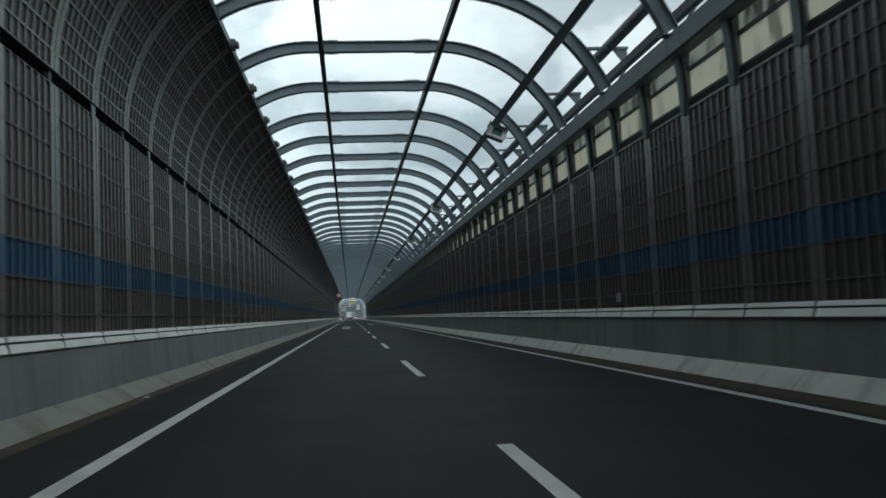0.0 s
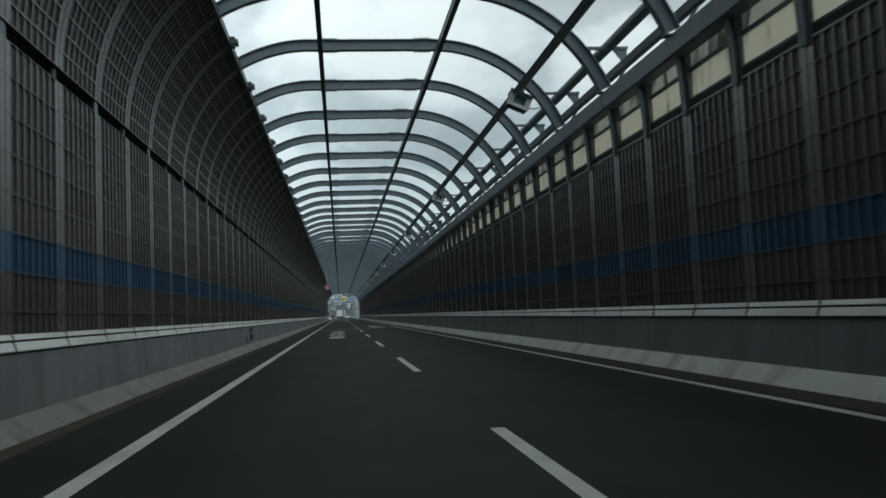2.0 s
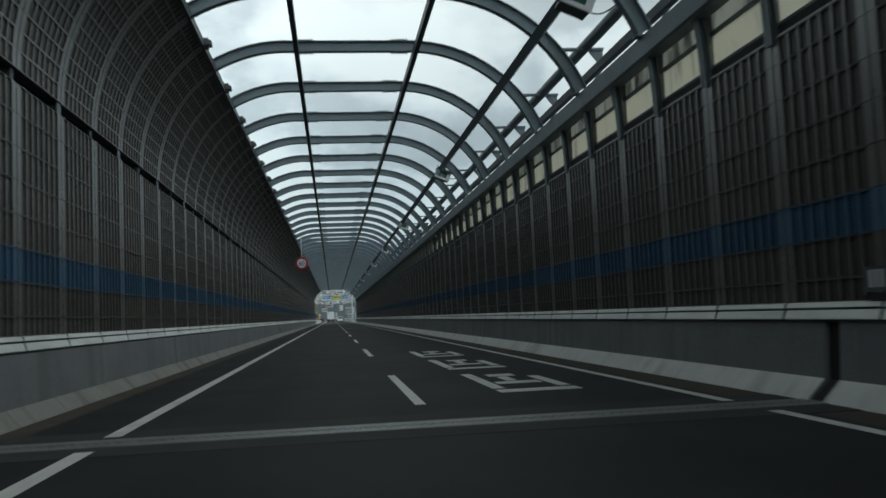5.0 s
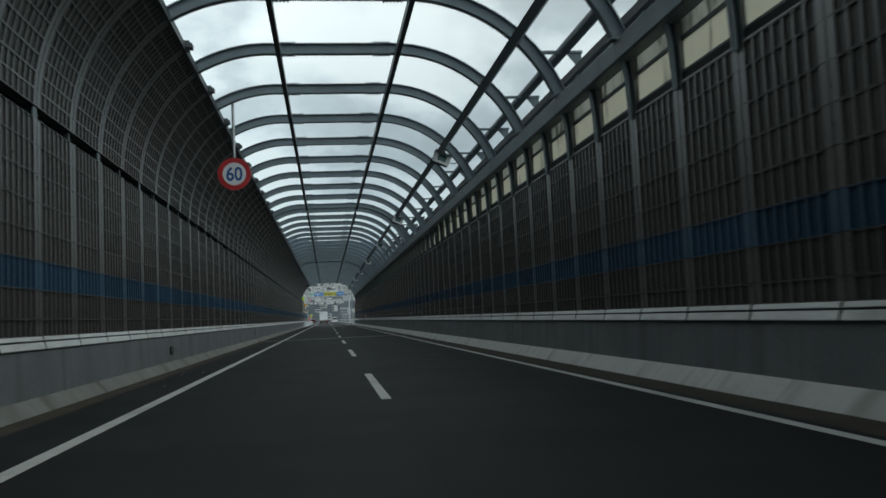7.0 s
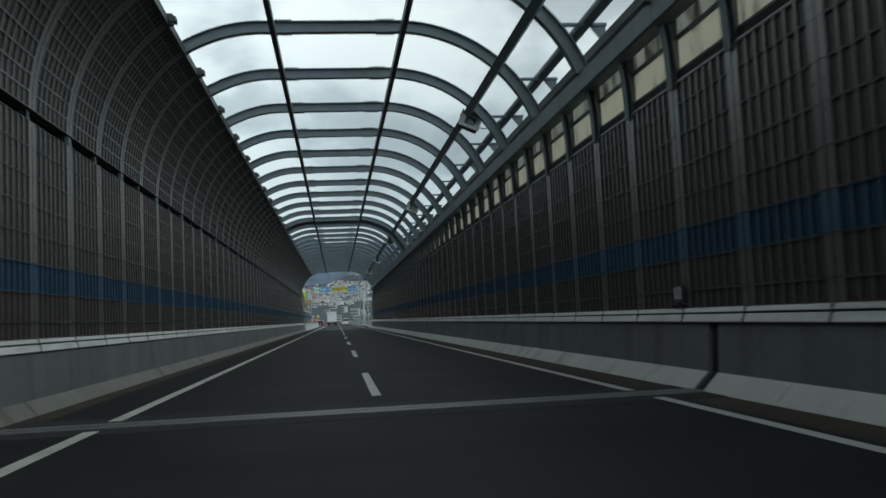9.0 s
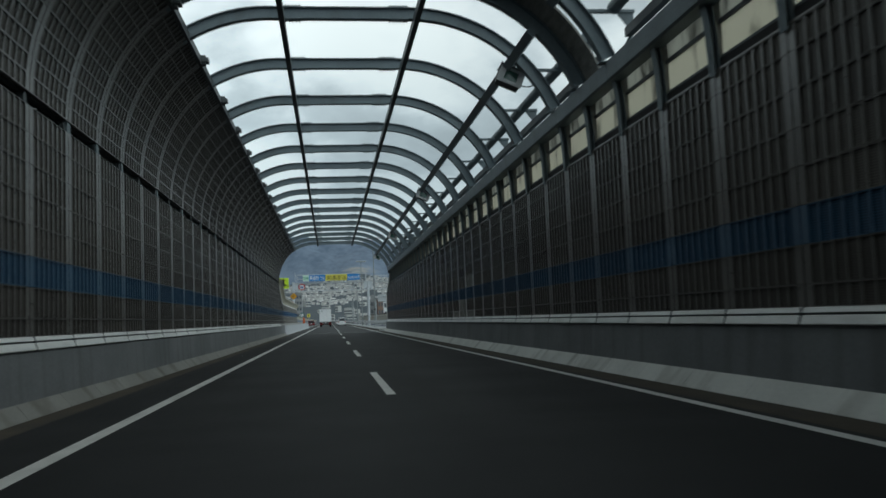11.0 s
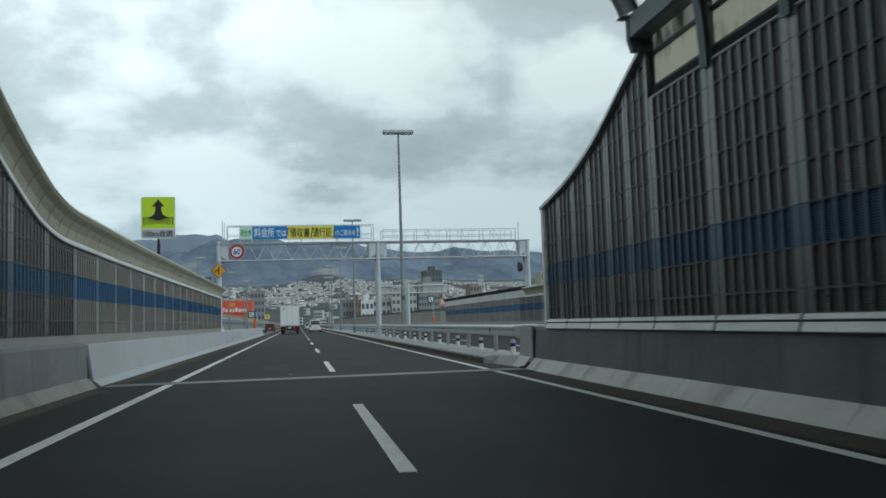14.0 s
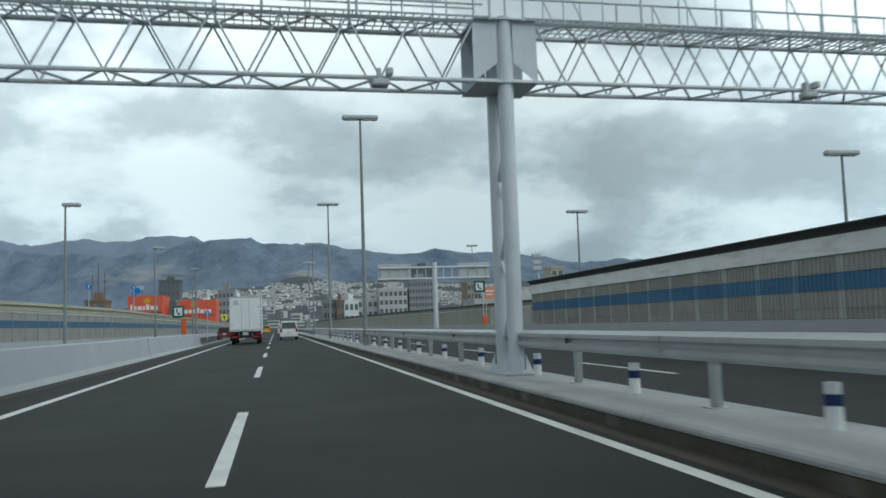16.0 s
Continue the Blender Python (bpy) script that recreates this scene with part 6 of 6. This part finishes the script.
def crest(line, x):
    for (xa, za), (xb, zb) in zip(line, line[1:]):
        if x <= xb:
            u = max(0.0, (x - xa) / (xb - xa))
            u = u * u * (3 - 2 * u)
            return za + (zb - za) * u
    return line[-1][1]


def rise(v, a, b):
    u = max(0.0, min(1.0, (v - a) / (b - a)))
    return u * u * (3 - 2 * u)


def land(x, y):
    """Height of the ground: a flat city, foothills, a wooded ridge and a farther one behind a valley."""
    if y < 900:
        return GROUND
    knoll = 17 * math.exp(-((x - 48) / 55) ** 2 - ((y - 2060) / 200) ** 2) + 9 * math.exp(-((x - 170) / 120) ** 2 - ((y - 1900) / 300) ** 2)
    town = rise(x, -330, -120) * 0.5 + 0.5
    base = GROUND + 0.086 * town * max(0.0, min(y, 2150) - 1000) + knoll + 4 * noise.noise(Vector((x / 90, y / 90, 5.0)))
    gully = noise.fractal(Vector((x / 120, y / 520, 9.1)), 1.0, 2.0, 5)
    fine = noise.fractal(Vector((x / 60, y / 240, 2.2)), 0.9, 2.0, 4)
    up = max(0.0, min(1.0, (y - 2060) / 640)) ** 1.25
    near = crest(NEAR_RIDGE, x) + 7 * fine + 4 * noise.fractal(Vector((x / 26, 0, 6.6)), 0.8, 2.0, 3)
    z = base + (near - base) * up + (gully * 34 + 8 * fine) * up * (1.0 - up) * 2.2
    if y > 2700:
        down = rise(y, 2700, 3000)
        z = near - 70 * down
        far = crest(FAR_RIDGE, x) + 8 * fine + 5 * noise.fractal(Vector((x / 34, 0, 1.6)), 0.8, 2.0, 3)
        z = z + (far - z) * max(0.0, min(1.0, (y - 2980) / 520))
        if y > 3500:
            z = far * (1 - 0.5 * rise(y, 3500, 4100))
    return z


s = Shape()
gx = [-4200 + 300 * i for i in range(10)] + [-1200 + 15 * i for i in range(173)] + [1410 + 300 * i for i in range(10)]
gy = [-700, -200, 200, 600, 900] + [900 + 40 * k for k in range(1, 81)]
verts = [(x, y, land(x, y) if -2600 < x < 2600 or y <= 900 else land(max(-2600, min(2600, x)), y)) for y in gy for x in gx]
W_ = len(gx)
faces = [(j * W_ + i, j * W_ + i + 1, (j + 1) * W_ + i + 1, (j + 1) * W_ + i) for j in range(len(gy) - 1) for i in range(W_ - 1)]
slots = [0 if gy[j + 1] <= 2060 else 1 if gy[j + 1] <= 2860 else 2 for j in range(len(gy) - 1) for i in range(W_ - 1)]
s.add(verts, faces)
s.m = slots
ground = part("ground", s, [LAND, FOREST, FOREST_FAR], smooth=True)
tagged(ground, "city plain rising to wooded mountains in painted blue haze", "ground", kind="structure")

rng = random.Random(7)
def town(name, label, count, xr, yr, size, tall, material, roof, keep=lambda x, y: True):
    a, b = Shape(), Shape()
    made = 0
    for _ in range(count * 4):
        if made >= count:
            break
        x, y = rng.uniform(*xr), rng.uniform(*yr)
        if not keep(x, y) or abs(x) < 15 and y < 1100:
            continue
        w, d, h = rng.uniform(*size), rng.uniform(*size), rng.uniform(*tall)
        z = land(x, y)
        m = pose(x, y, z - 3, 0, 0, rng.uniform(-40, 40))
        a.box(-w / 2, w / 2, -d / 2, d / 2, 0, h + 3, m=m)
        if roof:
            q = [m @ Vector(p) for p in ((-w / 2 - 0.4, -d / 2 - 0.4, h + 3), (w / 2 + 0.4, -d / 2 - 0.4, h + 3), (w / 2 + 0.4, d / 2 + 0.4, h + 3), (-w / 2 - 0.4, d / 2 + 0.4, h + 3), (-w / 2, 0, h + 3 + w * 0.16), (w / 2, 0, h + 3 + w * 0.16))]
            b.add(q, [(0, 1, 5, 4), (2, 3, 4, 5), (1, 2, 5), (3, 0, 4), (3, 2, 1, 0)])
        else:
            for k in range(int(h / 3)):
                a.box(-w / 2 - 0.03, w / 2 + 0.03, -d / 2 - 0.05, -d / 2, 1.2 + 3 * k + 3, 2.6 + 3 * k + 3, 1, m=m)
        made += 1
    tagged(part(name, a, [material, PANE]), label, "houses", kind="stuff")
    if roof:
        tagged(part("hillside_roofs", b, ROOFS), "grey and brown roofs of the hillside houses", "roofs", kind="stuff")


hill = lambda x, y: noise.noise(Vector((x / 110, y / 160, 0))) + 0.8 * noise.noise(Vector((x / 26, y / 44, 4))) > -0.08 and x > -0.098 * y + 22 and ((x - 48) / 48) ** 2 + ((y - 2060) / 170) ** 2 > 1 and y < 1985 - 110 * noise.noise(Vector((x / 60, 0, 7)))
town("hillside_houses", "crowd of small pale houses on the foothills", 3200, (-200, 420), (1380, 2060), (1.8, 4.2), (1.6, 3.0), HOUSE, True, hill)
town("hillside_blocks", "pale apartment blocks scattered through the town", 45, (-200, 420), (1300, 1850), (5, 9), (4, 8), HOUSE, False, hill)
town("low_town", "grey low buildings of the plain", 80, (-110, 420), (900, 1380), (4, 10), (4, 9), PALEWALL, False)


def building(name, label, x0, x1, y, top, depth, wall, floors, cols, foot=GROUND, flat=False):
    """A block with real window bands on the side that faces the road."""
    t = thing(name, label, "building", "buildings beyond the road", at=pose((x0 + x1) / 2, y, foot))
    w, h = (x1 - x0) / 2, top - foot
    part("wall", Shape().box(-w, w, 0, depth, 0, h), wall, t)
    part("parapet", Shape().box(-w - 0.2, w + 0.2, -0.2, depth + 0.2, h, h + 0.7), wall, t)
    if not flat:
        part("roof_house", Shape().box(-w * 0.3, w * 0.4, depth * 0.3, depth * 0.7, h + 0.7, h + 3.2), wall, t)
    fh, cw = h / floors, 2 * w / cols
    me = Shape().box(-cw * 0.33, cw * 0.33, -0.06, 0.02, fh * 0.28, fh * 0.78).mesh("window", PANE)
    for i in range(floors):
        for j in range(cols):
            ob = new("window", me)
            ob.parent = t
            ob.location = (-w + cw * (j + 0.5), 0, fh * i)
    return t


def shop_front(x0, x1, y, top, emblem):
    """A red shop block: blind upper storey, a row of white sign bars, a yellow emblem."""
    t = building("shop_building", "orange-red shop building with a row of white sign bars", x0, x1, y, top, 16, SHOPRED, 4, 5, flat=True)
    w, h = (x1 - x0) / 2, top - GROUND
    part("fascia", Shape().box(-w - 0.1, w + 0.1, -0.35, -0.1, h - 3.6, h + 0.6), SHOPRED, t)
    bar = -w + 0.5
    for k in range(9):
        wide = 0.55 + 0.25 * (k % 3)
        if bar + wide < w - 0.3:
            part("sign_bar", Shape().box(bar, bar + wide, -0.42, -0.36, h - 3.1, h - 3.1 + (1.5 if k % 4 == 0 else 1.05)), WHITE, t)
        bar += wide + 0.28
    part("emblem", Shape().tube([(emblem, -0.42, h - 0.7), (emblem, -0.36, h - 0.7)], 0.85, 20), AMBER, t)
    return t


shop_front(-38.3, -29.6, 600, 10.3, 0.4)
shop_front(-26.1, -16.2, 610, 9.2, -1.2)
roof_sign = thing("roof_sign", "blue and white round sign on short legs above the shop", "sign", at=pose(-36.0, 600, 11.2))
part("disc", Shape().tube([(0, 0, 1.3), (0, 0.25, 1.3)], 0.8, 20), SIGNBLUE, roof_sign)
part("board", Shape().box(-1.6, 1.6, 0.3, 0.5, 1.4, 2.6), GREYSIGN, roof_sign)
for xx in (-1.2, 1.2):
    part("leg", Shape().tube([(xx, 0.4, -0.2), (xx, 0.4, 2.8)], 0.08, 6), PURLIN, roof_sign)
building("car_park", "grey open car park with dark parking decks", -30.2, -25.2, 640, 10.4, 14, TOWER, 5, 2, flat=True)
building("apartment_tower", "dark grey apartment tower behind the shops", -45.6, -37.6, 720, 21.4, 12, DKTOWER, 10, 5)
building("apartment_tower", "grey apartment tower with rows of balconies", 52.7, 62.2, 695, 17.8, 14, TOWER, 11, 8)
building("apartment_tower", "grey-green apartment tower beside the ramp", -20.5, -14.8, 690, 15.4, 10, TOWER, 9, 4)
building("office_block", "pale flat-roofed office block", 40.6, 51.8, 694, 14.6, 14, PALEWALL, 8, 6)
building("office_block", "grey office block with dark window bands", 19.2, 24.3, 700, 11.0, 14, TOWER, 6, 4)
building("office_block", "white block with dark ground floor", 32.4, 40.4, 698, 11.0, 14, PALEWALL, 6, 4)
building("office_block", "white factory block with few windows", 26.6, 32.1, 690, 10.3, 18, WHITE, 5, 3)
building("office_block", "red-brown block of flats", 23.8, 26.5, 690, 10.4, 14, BROWN, 6, 2)
building("apartment_block", "brown brick block of flats with many windows", 77.5, 83.2, 700, 16.6, 12, BRICKISH, 8, 4, flat=True)
building("apartment_tower", "tall dark apartment tower behind the sign boards", 65.4, 74.4, 760, 26.6, 14, DKTOWER, 13, 5)
building("office_block", "long pale low block", 66, 100, 640, 8.0, 16, PALEWALL, 4, 9)
building("rooftop_house", "cream rooftop block behind the far wall", 93.9, 98.4, 640, 18.4, 8, CREAM, 9, 2, flat=True)
works = building("works", "rust-brown works tower with tall masts", -59.6, -53.2, 650, 11.5, 10, BROWN, 6, 2)
for x in (-1.6, 0.2, 2.2):
    part("mast", Shape().tube([(x, 4, 23), (x, 4, 37 - 2.2 * abs(x - 0.4))], 0.22, 8, r1=0.12).box(x - 0.6, x + 0.6, 3.8, 4.2, 30, 30.25), BROWN, works)
